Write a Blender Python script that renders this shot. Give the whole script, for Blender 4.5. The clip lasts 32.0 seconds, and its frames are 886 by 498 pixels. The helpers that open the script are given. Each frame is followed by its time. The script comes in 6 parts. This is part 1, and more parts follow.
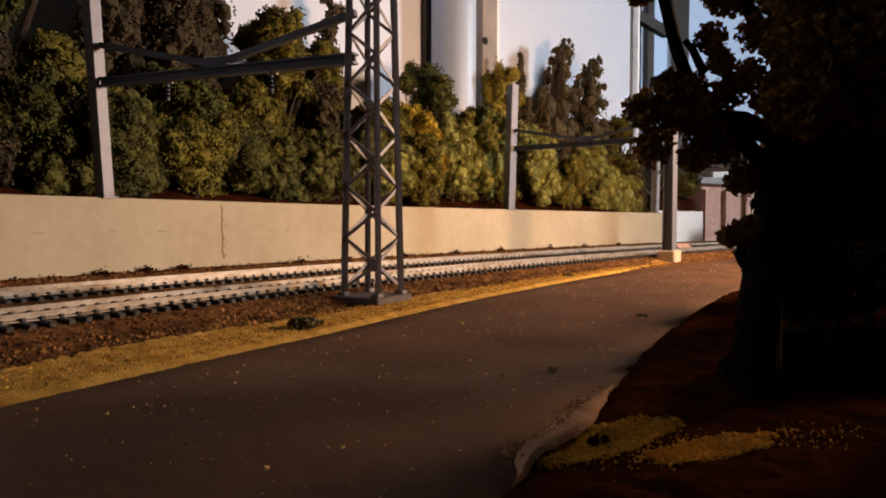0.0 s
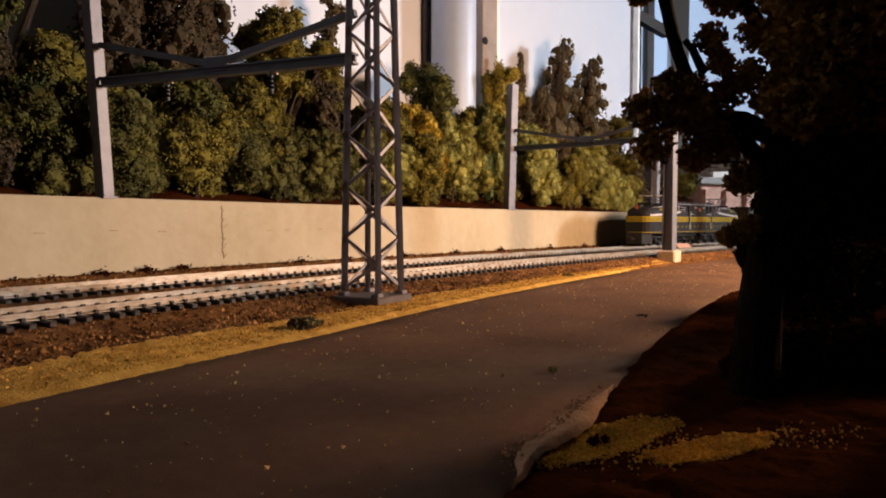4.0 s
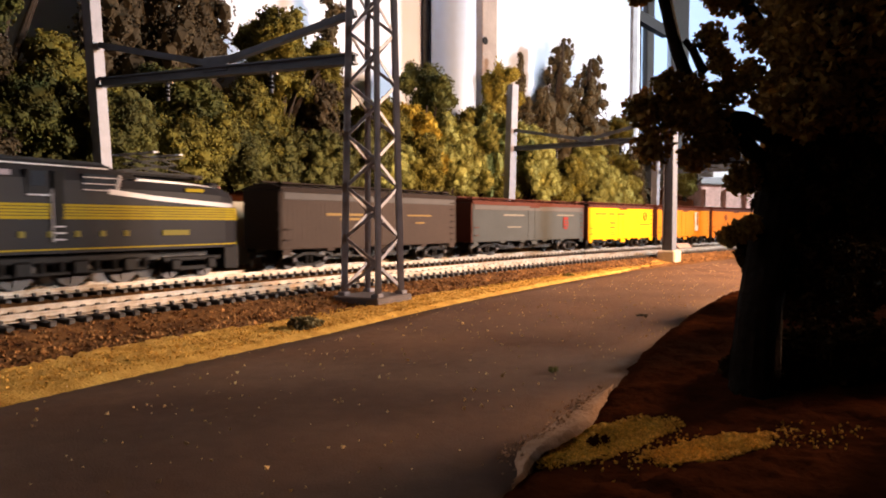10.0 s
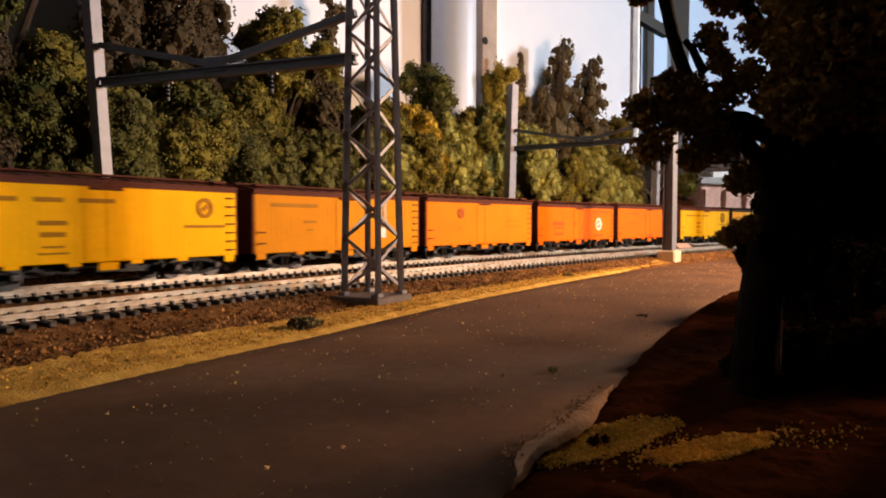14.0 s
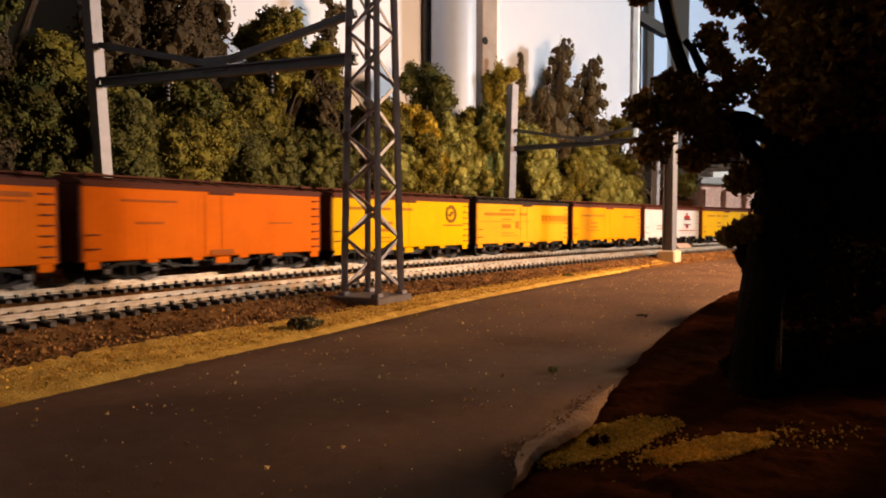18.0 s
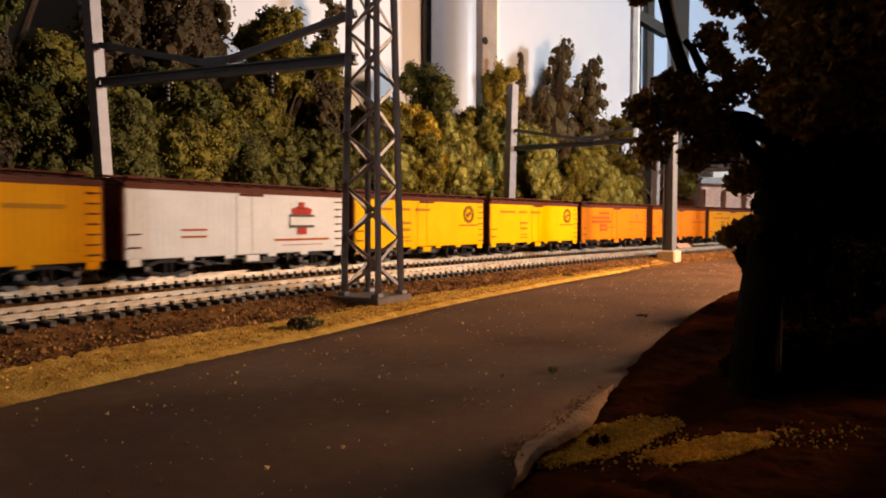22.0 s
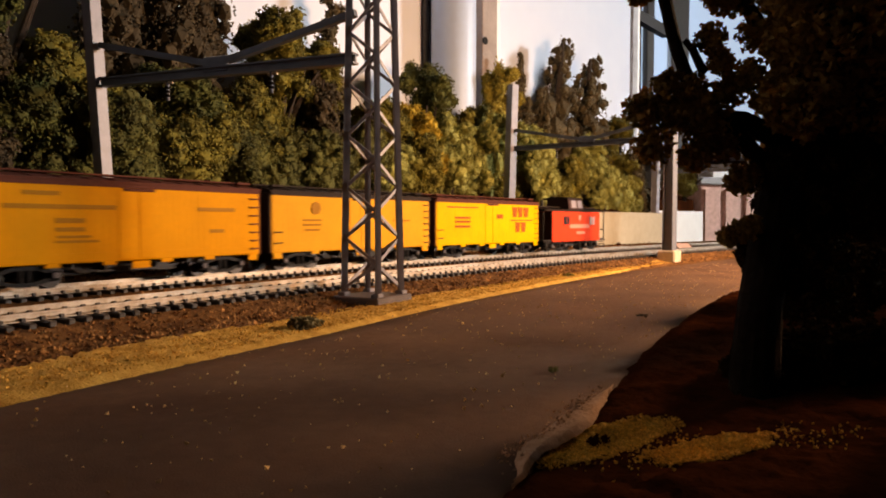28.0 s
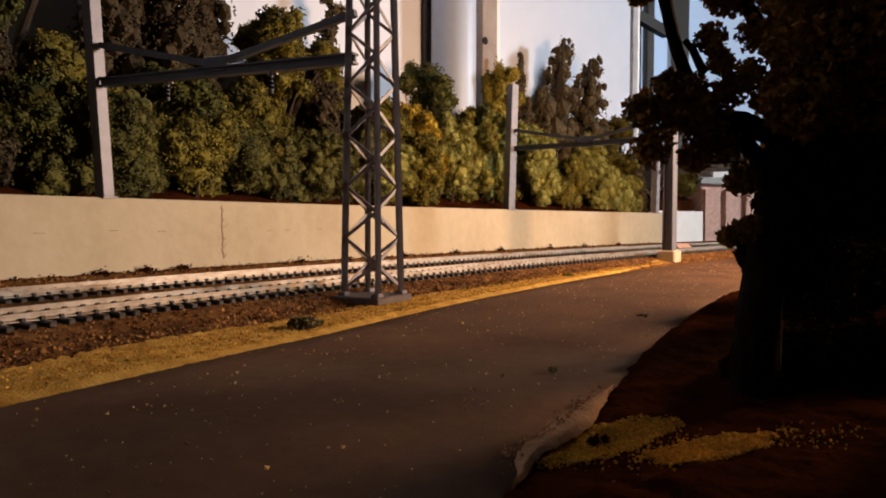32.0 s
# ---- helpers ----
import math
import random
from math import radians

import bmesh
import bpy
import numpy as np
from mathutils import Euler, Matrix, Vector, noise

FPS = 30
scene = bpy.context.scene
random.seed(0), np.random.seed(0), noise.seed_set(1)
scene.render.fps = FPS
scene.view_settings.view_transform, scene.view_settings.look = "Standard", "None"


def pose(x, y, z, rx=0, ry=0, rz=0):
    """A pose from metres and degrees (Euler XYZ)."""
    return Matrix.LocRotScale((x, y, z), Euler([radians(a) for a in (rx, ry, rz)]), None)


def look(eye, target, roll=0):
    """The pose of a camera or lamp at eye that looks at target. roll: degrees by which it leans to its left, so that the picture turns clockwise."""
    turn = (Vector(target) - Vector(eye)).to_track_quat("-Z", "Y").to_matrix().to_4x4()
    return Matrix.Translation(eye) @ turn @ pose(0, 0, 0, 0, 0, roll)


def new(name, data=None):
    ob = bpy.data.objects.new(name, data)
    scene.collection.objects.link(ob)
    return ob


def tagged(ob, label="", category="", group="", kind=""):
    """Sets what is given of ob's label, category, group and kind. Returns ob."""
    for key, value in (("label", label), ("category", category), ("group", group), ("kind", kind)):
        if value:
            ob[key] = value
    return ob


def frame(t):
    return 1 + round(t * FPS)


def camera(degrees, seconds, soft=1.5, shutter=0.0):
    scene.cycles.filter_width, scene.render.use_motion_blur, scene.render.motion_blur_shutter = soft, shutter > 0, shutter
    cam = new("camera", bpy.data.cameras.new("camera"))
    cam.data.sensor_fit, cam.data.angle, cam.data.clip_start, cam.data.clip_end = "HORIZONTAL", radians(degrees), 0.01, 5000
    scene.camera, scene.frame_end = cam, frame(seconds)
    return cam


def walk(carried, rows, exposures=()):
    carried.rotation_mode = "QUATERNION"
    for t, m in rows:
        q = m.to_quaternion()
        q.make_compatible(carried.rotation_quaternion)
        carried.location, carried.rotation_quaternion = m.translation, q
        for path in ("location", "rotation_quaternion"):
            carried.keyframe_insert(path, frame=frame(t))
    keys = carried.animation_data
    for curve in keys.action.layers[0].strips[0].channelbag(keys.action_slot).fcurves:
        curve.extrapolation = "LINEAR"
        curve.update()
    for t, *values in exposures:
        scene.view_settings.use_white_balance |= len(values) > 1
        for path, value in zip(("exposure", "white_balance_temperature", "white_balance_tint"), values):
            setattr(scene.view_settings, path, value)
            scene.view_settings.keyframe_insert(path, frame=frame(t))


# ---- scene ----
# ---- the camera stands still, low over the model road ----
cam = camera(67.2, 32.0, 1.9, 0.5)
EYE = (0.0, 0.0, 0.03624)
HERE = look(EYE, (0.0, 1.0, 0.03624 - 0.03898))
walk(cam, [(0, HERE), (32, HERE)], [(0, 0, 6750, 10), (3, 0.1, 6660, 10), (5.5, 0.45, 6570, 10), (7, 0.75, 6490, 10), (8.5, 1, 6400, 10), (9.5, 1, 6440, 10), (11, 0.85, 6500, 10), (12, 0.62, 6600, 10), (13, 0.48, 6700, 10), (15, 0.41, 7100, 10), (19, 0.34, 7500, 10), (22, 0.28, 7300, 10), (24, 0.34, 7430, 10), (27.5, 0.39, 7330, 10), (30.5, 0.4, 7100, 10), (31.5, 0.2, 6900, 10), (32, 0.1, 6800, 10)])

# ---- light: one warm room lamp beside the layout, faint daylight from the room's window ----
world = bpy.data.worlds.new("room_air")
scene.world = world
world.use_nodes = True
sky = world.node_tree.nodes.new("ShaderNodeTexSky")
sky.sky_type, sky.sun_disc, sky.sun_elevation, sky.sun_rotation = "NISHITA", False, radians(40), radians(60)
world.node_tree.links.new(sky.outputs[0], world.node_tree.nodes["Background"].inputs[0])
world.node_tree.nodes["Background"].inputs[1].default_value = 0.06

lamp = new("table_lamp_light", bpy.data.lights.new("table_lamp_light", "SPOT"))
lamp.data.energy, lamp.data.shadow_soft_size, lamp.data.color = 12.4, 0.042, (1.0, 0.60, 0.355)
lamp.data.spot_size, lamp.data.spot_blend = radians(180), 1.0
lamp.matrix_world = look((0.420, 0.410, 0.150), (0.0, 0.565, 0.045))

day = new("window_daylight", bpy.data.lights.new("window_daylight", "AREA"))
day.data.energy, day.data.color, day.data.shape, day.data.size, day.data.size_y = 11.0, (0.92, 0.95, 1.0), "RECTANGLE", 0.5, 0.6
day.data.spread = radians(50)
day.matrix_world = look((4.15, 0.75, 0.95), (-0.05, 1.30, 0.36))


# ---- materials ----
def material(name, colour, rough=0.6, metal=0.0, second=None, scale=60.0, bump=0.0, bump_scale=400.0, spread=0.0, vary=0.0, coat=0.0, shine=0.5, sheer=0.0):
    """Base colour blended with a second one by noise at two scales; spread: lightness change from one loose piece to the next;
    vary: the same from object to object; sheer: share of light that leaves let through."""
    m = bpy.data.materials.new(name)
    m.use_nodes = True
    n, l = m.node_tree.nodes, m.node_tree.links
    b = n["Principled BSDF"]
    b.inputs["Roughness"].default_value, b.inputs["Metallic"].default_value = rough, metal
    b.inputs["Coat Weight"].default_value, b.inputs["Specular IOR Level"].default_value = coat, shine
    second = second or tuple(c * 0.72 for c in colour)
    co = n.new("ShaderNodeTexCoord")
    big, fine = n.new("ShaderNodeTexNoise"), n.new("ShaderNodeTexNoise")
    big.inputs["Scale"].default_value, fine.inputs["Scale"].default_value = scale, scale * 9
    big.inputs["Detail"].default_value, fine.inputs["Detail"].default_value = 4, 3
    add = n.new("ShaderNodeMath")
    add.operation = "MULTIPLY_ADD"
    add.inputs[1].default_value = 0.45
    ramp = n.new("ShaderNodeValToRGB")
    ramp.color_ramp.elements[0].position, ramp.color_ramp.elements[1].position = 0.52, 0.92
    ramp.color_ramp.elements[0].color, ramp.color_ramp.elements[1].color = (*colour, 1), (*second, 1)
    l.new(co.outputs["Object"], big.inputs["Vector"])
    l.new(co.outputs["Object"], fine.inputs["Vector"])
    l.new(fine.outputs[0], add.inputs[0])
    l.new(big.outputs[0], add.inputs[2])
    l.new(add.outputs[0], ramp.inputs[0])
    out = ramp.outputs[0]
    for amount, node, socket in ((spread, "ShaderNodeNewGeometry", "Random Per Island"), (vary, "ShaderNodeObjectInfo", "Random")):
        if amount:
            r, hsv, mr = n.new(node), n.new("ShaderNodeHueSaturation"), n.new("ShaderNodeMapRange")
            mr.inputs["To Min"].default_value, mr.inputs["To Max"].default_value = 1 - amount, 1 + amount
            l.new(r.outputs[socket], mr.inputs["Value"])
            l.new(mr.outputs[0], hsv.inputs["Value"])
            l.new(out, hsv.inputs["Color"])
            out = hsv.outputs[0]
    l.new(out, b.inputs["Base Color"])
    if bump:
        bn, bu = n.new("ShaderNodeTexNoise"), n.new("ShaderNodeBump")
        bn.inputs["Scale"].default_value, bn.inputs["Detail"].default_value = bump_scale, 5
        bu.inputs["Strength"].default_value, bu.inputs["Distance"].default_value = bump, 0.0006
        l.new(co.outputs["Object"], bn.inputs["Vector"])
        l.new(bn.outputs[0], bu.inputs["Height"])
        l.new(bu.outputs[0], b.inputs["Normal"])
    if sheer:
        tr, mix = n.new("ShaderNodeBsdfTranslucent"), n.new("ShaderNodeMixShader")
        mix.inputs[0].default_value = sheer
        l.new(out, tr.inputs["Color"])
        l.new(b.outputs[0], mix.inputs[1])
        l.new(tr.outputs[0], mix.inputs[2])
        l.new(mix.outputs[0], n["Material Output"].inputs["Surface"])
    return m


def glowing(name, colour, strength):
    m = bpy.data.materials.new(name)
    m.use_nodes = True
    b = m.node_tree.nodes["Principled BSDF"]
    b.inputs["Base Color"].default_value = (*colour, 1)
    b.inputs["Emission Color"].default_value = (*colour, 1)
    b.inputs["Emission Strength"].default_value = strength
    return m


SOIL = material("dark_soil", (0.050, 0.014, 0.005), 1.0, second=(0.022, 0.007, 0.003), scale=40, bump=0.9, bump_scale=500, shine=0.0)
ROAD = material("grey_brown_road_paint", (0.160, 0.086, 0.045), 0.75, second=(0.092, 0.045, 0.022), scale=28, bump=0.3, bump_scale=2600, shine=0.14)
SAND = material("yellow_sand", (0.80, 0.50, 0.12), 0.95, second=(0.50, 0.27, 0.05), scale=150, bump=1.0, bump_scale=1400, spread=0.3, shine=0.1)
BALLAST = material("brown_ballast", (0.30, 0.145, 0.05), 0.95, second=(0.09, 0.038, 0.014), scale=160, bump=0.9, bump_scale=1500, spread=0.6, shine=0.1)
# Flock colour raised to carry the lamp light that falls on it
GRASS = material("olive_grass_flock", (0.82, 0.50, 0.08), 0.95, second=(0.55, 0.29, 0.045), scale=90, bump=0.9, bump_scale=1200, spread=0.4, shine=0.1)
RAIL = material("nickel_silver_rail", (0.44, 0.39, 0.33), 0.45, 0.85, second=(0.26, 0.20, 0.14), scale=90)
TIE = material("black_plastic_tie", (0.022, 0.017, 0.015), 0.5, second=(0.035, 0.026, 0.02), scale=300, vary=0.3)
WALL = material("beige_plaster_wall", (0.50, 0.435, 0.315), 0.85, second=(0.41, 0.345, 0.235), scale=14, bump=0.35, bump_scale=260)
CRACK = material("dark_crack", (0.30, 0.21, 0.13), 0.95)
STEEL = material("grey_painted_mast", (0.22, 0.21, 0.25), 0.45, second=(0.165, 0.16, 0.195), scale=130, bump=0.15, bump_scale=900)
MAST = material("pale_grey_lattice_steel", (0.25, 0.225, 0.24), 0.5, second=(0.18, 0.16, 0.17), scale=130, bump=0.15, bump_scale=900)
POST = material("dark_grey_mast_paint", (0.115, 0.12, 0.145), 0.5, second=(0.085, 0.09, 0.11), scale=130, bump=0.15, bump_scale=900)
GRAVEL = material("tan_brown_gravel", (0.40, 0.21, 0.08), 0.95, second=(0.12, 0.05, 0.018), scale=160, spread=0.65, shine=0.1)
# Pale tan that puts the light on the road edge into its colour
SHOULDER = material("pale_lit_road_edge", (0.50, 0.31, 0.19), 0.95, second=(0.30, 0.17, 0.09), scale=220, bump=0.9, bump_scale=900, spread=0.35, shine=0.1)
BEAM = material("dark_grey_beam", (0.085, 0.10, 0.135), 0.5, second=(0.06, 0.07, 0.095), scale=130)
PLINTH = material("dark_brown_plinth", (0.11, 0.085, 0.08), 0.7, second=(0.075, 0.055, 0.05), scale=150, bump=0.3)
CONCRETE = material("pale_concrete_block", (0.50, 0.43, 0.33), 0.85, second=(0.36, 0.30, 0.22), scale=180, bump=0.3)
BARK = material("dark_bark", (0.040, 0.025, 0.015), 0.95, second=(0.018, 0.012, 0.008), scale=260, bump=0.9, bump_scale=700)
LEAF_OLIVE = material("olive_foam_foliage", (0.19, 0.160, 0.017), 0.95, second=(0.062, 0.060, 0.009), scale=45, spread=0.22)
LEAF_GREEN = material("green_foam_foliage", (0.092, 0.098, 0.015), 0.95, second=(0.034, 0.040, 0.008), scale=45, spread=0.22)
LEAF_GOLD = material("golden_foam_foliage", (0.46, 0.32, 0.030), 0.95, second=(0.22, 0.17, 0.020), scale=45, spread=0.22)
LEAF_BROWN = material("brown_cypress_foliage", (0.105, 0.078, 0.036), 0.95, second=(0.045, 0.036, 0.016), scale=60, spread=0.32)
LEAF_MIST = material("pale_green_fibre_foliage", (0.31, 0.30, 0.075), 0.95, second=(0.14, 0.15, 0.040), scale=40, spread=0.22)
# LEAF_MIST again, darkened to paint in the dimmer light at left
LEAF_MIST_DIM = material("dimmed_green_fibre_foliage", (0.105, 0.102, 0.018), 0.95, second=(0.040, 0.043, 0.009), scale=40, spread=0.22)
LEAF_STRAW = material("straw_yellow_foam_foliage", (0.33, 0.255, 0.030), 0.95, second=(0.14, 0.12, 0.016), scale=45, spread=0.22)
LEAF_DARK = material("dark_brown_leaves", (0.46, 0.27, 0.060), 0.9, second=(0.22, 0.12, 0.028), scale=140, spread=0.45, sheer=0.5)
# Darker copy of the leaf brown, with the shade put into its colour
LEAF_SHADED = material("shaded_brown_leaves", (0.032, 0.018, 0.007), 0.95, second=(0.015, 0.009, 0.004), scale=140, spread=0.3, shine=0.0)
# Bark darkened to near black to paint in the tree's unlit side
BACKLIT_BARK = material("backlit_black_bark", (0.016, 0.011, 0.008), 0.95, second=(0.009, 0.007, 0.005), scale=260, bump=0.9, bump_scale=700, shine=0.1)
LITTER = material("pale_foam_crumbs", (0.88, 0.66, 0.36), 0.95, second=(0.70, 0.46, 0.16), scale=200, spread=0.5)
# Brown foliage darkened further, carrying the dimness at the left in its colour
LEAF_BROWN_DIM = material("dimmed_brown_foliage", (0.060, 0.042, 0.018), 0.95, second=(0.03, 0.022, 0.01), scale=60, spread=0.35)
# Dark core colour that paints in the shade between leaves
GAP_SHADE = material("leaf_gap_shade_core", (0.030, 0.022, 0.010), 1.0, second=(0.018, 0.014, 0.007), scale=200, shine=0.1)
SKYBOARD = material("white_sky_board", (0.70, 0.75, 0.86), 0.85, second=(0.63, 0.70, 0.84), scale=3.2)
PIPE = material("white_pipe", (0.42, 0.53, 0.73), 0.45, second=(0.40, 0.49, 0.66), scale=20)
BOARD = material("grey_brown_board", (0.33, 0.27, 0.23), 0.7, second=(0.25, 0.20, 0.17), scale=30)
DARKWOOD = material("dark_stained_post", (0.035, 0.03, 0.03), 0.6)
WHITE = material("white_gloss_paint", (0.78, 0.77, 0.75), 0.45, second=(0.70, 0.68, 0.66), scale=8)
ROOM = material("dim_tan_room_paint", (0.17, 0.13, 0.10), 0.9, second=(0.14, 0.105, 0.08), scale=3)
CARPET = material("brown_carpet", (0.09, 0.06, 0.045), 1.0, second=(0.06, 0.042, 0.03), scale=50)
PINK = material("salmon_brick_paint", (0.80, 0.52, 0.45), 0.85, second=(0.62, 0.38, 0.30), scale=120, bump=0.3)
ROOFING = material("pale_grey_roofing", (0.48, 0.48, 0.50), 0.8, second=(0.38, 0.38, 0.40), scale=70)
GREY_ROAD = material("pale_grey_pavement", (0.50, 0.48, 0.47), 0.85, second=(0.40, 0.38, 0.37), scale=60)
MATT_BLACK = material("matt_black", (0.012, 0.011, 0.011), 1.0)
BLACK = material("black_plastic", (0.012, 0.011, 0.011), 0.55, second=(0.018, 0.016, 0.016), scale=200, shine=0.25)
IRON = material("worn_dark_iron", (0.010, 0.009, 0.009), 0.55, second=(0.007, 0.006, 0.006), scale=240, shine=0.12)
# Pale metal tone that paints in the glints on the truck journals
LID = material("highlight_journal_lid", (0.34, 0.33, 0.36), 0.35, 0.6, second=(0.18, 0.17, 0.18), scale=300)
WHEEL = material("blackened_steel_wheel", (0.055, 0.05, 0.05), 0.4, 0.8, second=(0.06, 0.055, 0.05), scale=240)
GLASS_PALE = material("pale_lilac_window_glass", (0.34, 0.30, 0.34), 0.2, second=(0.24, 0.21, 0.24), scale=80)
GLASS_DARK = material("dark_window_glass", (0.03, 0.035, 0.045), 0.12)
SKY_GLOW = glowing("daylight_outside", (0.55, 0.72, 1.0), 0.6)


# ---- building blocks ----
def part(name, bm, mat, parent=None, label="", smooth=False):
    """Links a bmesh as one mesh object, under a thing or a part."""
    me = bpy.data.meshes.new(name)
    if smooth:
        for f in bm.faces:
            f.smooth = True
    bm.to_mesh(me)
    bm.free()
    me.materials.append(mat)
    return shared(name, me, mat, parent, label)


def shared(name, me, mat, parent=None, label="", m=None):
    ob = new(name, me)
    ob.material_slots[0].link = "OBJECT"
    ob.material_slots[0].material = mat
    if parent:
        ob.parent = parent
    if m:
        ob.matrix_basis = m
    return tagged(ob, label)


def empty(name, m, label, category, group="", kind=""):
    ob = new(name)
    ob.empty_display_size = 0.01
    ob.matrix_basis = m
    return tagged(ob, label, category, group, kind)


def box(bm, c, s, bevel=0.0, turn=None):
    m = Matrix.Translation(c) @ (turn or Matrix()) @ Matrix.Diagonal((*s, 1))
    made = bmesh.ops.create_cube(bm, size=1, matrix=m)["verts"]
    if bevel:
        edges = {e for v in made for e in v.link_edges}
        bmesh.ops.bevel(bm, geom=list(edges), offset=bevel, segments=1, affect="EDGES", clamp_overlap=True)
    return bm


def boxed(c, s, bevel=0.0, turn=None):
    return box(bmesh.new(), c, s, bevel, turn)


def tube(bm, a, b, r0, r1=None, n=8):
    """A tapered round bar from a to b."""
    a, b = Vector(a), Vector(b)
    d = b - a
    m = Matrix.Translation((a + b) / 2) @ d.to_track_quat("Z", "Y").to_matrix().to_4x4()
    bmesh.ops.create_cone(bm, cap_ends=True, segments=n, radius1=r0, radius2=r0 if r1 is None else r1, depth=d.length, matrix=m)
    return bm


def bar(bm, a, b, w, h):
    """A square bar from a to b."""
    a, b = Vector(a), Vector(b)
    d = b - a
    m = Matrix.Translation((a + b) / 2) @ d.to_track_quat("X", "Z").to_matrix().to_4x4() @ Matrix.Diagonal((d.length, w, h, 1))
    bmesh.ops.create_cube(bm, size=1, matrix=m)
    return bm


def pipe(bm, points, radii, n=8):
    """A bent tapering limb through points."""
    rings = []
    for i, p in enumerate(points):
        p = Vector(p)
        d = (Vector(points[min(i + 1, len(points) - 1)]) - Vector(points[max(i - 1, 0)])).normalized()
        q = d.to_track_quat("Z", "Y")
        rings.append([bm.verts.new(p + q @ Vector((math.cos(k * 2 * math.pi / n), math.sin(k * 2 * math.pi / n), 0)) * radii[i] * (1 + 0.16 * math.sin(3.1 * k + 1.7 * i))) for k in range(n)])
    for a, b in zip(rings, rings[1:]):
        for k in range(n):
            bm.faces.new((a[k], a[(k + 1) % n], b[(k + 1) % n], b[k]))
    bm.faces.new(rings[-1])
    bm.faces.new(rings[0][::-1])
    return bm


# ---- the line's plan: arcs that join smoothly; s runs along the train's track, off towards the wall ----
R1, R2, R3 = 1.8275, 4.0, 1.3
HUB = (1.3991, -0.6634)
TURN = radians(38)
S1, S2 = R1 * TURN, 2.05
ARCS = [(0.0, HUB, 0.0, R1)]
HUB2 = (HUB[0] + (R2 - R1) * math.cos(TURN), HUB[1] - (R2 - R1) * math.sin(TURN))
ARCS.append((S1, HUB2, TURN, R2))
TURN2 = TURN + (S2 - S1) / R2
HUB3 = (HUB2[0] + (R3 - R2) * math.cos(TURN2), HUB2[1] - (R3 - R2) * math.sin(TURN2))
ARCS.append((S2, HUB3, TURN2, R3))


def spot(s, off=0.0):
    """Plan position and heading at s along the line and off beside it."""
    s0, hub, a0, r = ARCS[0] if s <= S1 else ARCS[1] if s <= S2 else ARCS[2]
    a = a0 + (s - s0) / r
    return hub[0] - (r + off) * math.cos(a), hub[1] + (r + off) * math.sin(a), a


def beside(s, off=0.0, z=0.0):
    """A pose on the line: x along it, y towards the wall."""
    x, y, a = spot(s, off)
    return pose(x, y, z, 0, 0, 90 - math.degrees(a))


def strip(profile, s0, s1, step, close=False):
    """A ribbon along the line; profile: (off, z) pairs or a function of s that gives them."""
    bm = bmesh.new()
    count = max(2, int((s1 - s0) / step) + 1)
    rows = []
    for i in range(count + 1):
        s = s0 + (s1 - s0) * i / count
        row = []
        for off, z in profile(s) if callable(profile) else profile:
            x, y, _ = spot(s, off)
            row.append(bm.verts.new((x, y, z)))
        rows.append(row)
    n = len(rows[0])
    for a, b in zip(rows, rows[1:]):
        for k in range(n if close else n - 1):
            bm.faces.new((a[k], b[k], b[(k + 1) % n], a[(k + 1) % n]))
    if close:
        bm.faces.new(rows[0][::-1])
        bm.faces.new(rows[-1])
    bmesh.ops.recalc_face_normals(bm, faces=bm.faces)
    return bm


def crumb_mesh(name, points, size, rng, flat=1.0):
    """Many small four-sided crumbs, one at each point."""
    n = len(points)
    base = np.array([(1, 1, 1), (-1, -1, 1), (-1, 1, -1), (1, -1, -1)], float) * 0.6
    q = rng.normal(size=(n, 4))
    q /= np.linalg.norm(q, axis=1)[:, None]
    w, x, y, z = q.T
    rot = np.stack([1 - 2 * (y * y + z * z), 2 * (x * y - w * z), 2 * (x * z + w * y), 2 * (x * y + w * z), 1 - 2 * (x * x + z * z), 2 * (y * z - w * x),
                    2 * (x * z - w * y), 2 * (y * z + w * x), 1 - 2 * (x * x + y * y)], 1).reshape(n, 3, 3)
    shape = base[None] * (rng.uniform(0.55, 1.3, (n, 1, 3)) * size[:, None, None])
    shape[:, :, 2] *= flat
    v = (np.einsum("nij,nkj->nki", rot, shape) + points[:, None, :]).reshape(-1, 3)
    f = (np.array([(0, 1, 2), (0, 3, 1), (0, 2, 3), (1, 3, 2)])[None] + (np.arange(n) * 4)[:, None, None]).reshape(-1, 3)
    me = bpy.data.meshes.new(name)
    me.from_pydata(v.tolist(), [], f.tolist())
    return me


def lump_points(lumps, count, rng, shell=0.72):
    """Points spread over the outer shells of overlapping lumps (centre, radii)."""
    share = np.array([r[0] * r[1] + r[1] * r[2] + r[0] * r[2] for _, r in lumps])
    picks = rng.choice(len(lumps), count, p=share / share.sum())
    d = rng.normal(size=(count, 3))
    d /= np.linalg.norm(d, axis=1)[:, None]
    k = rng.uniform(shell, 1.0, count) * (1 + 0.16 * np.sin(d[:, 0] * 7 + picks) * np.cos(d[:, 2] * 6 + picks * 2))
    c = np.array([l[0] for l in lumps])[picks]
    r = np.array([l[1] for l in lumps])[picks]
    return c + d * r * k[:, None]


# ---- ground, road, roadbed ----
def uneven(x, y, scale, high, seed=0.0):
    return high * noise.fractal(Vector((x * scale, y * scale, seed)), 0.8, 2.1, 4)


def near_edge(s):
    """The road edge on the near side, beside the earth bank."""
    return -0.246 + 0.0195 * min(max((s - 0.95) / 0.25, 0), 1)


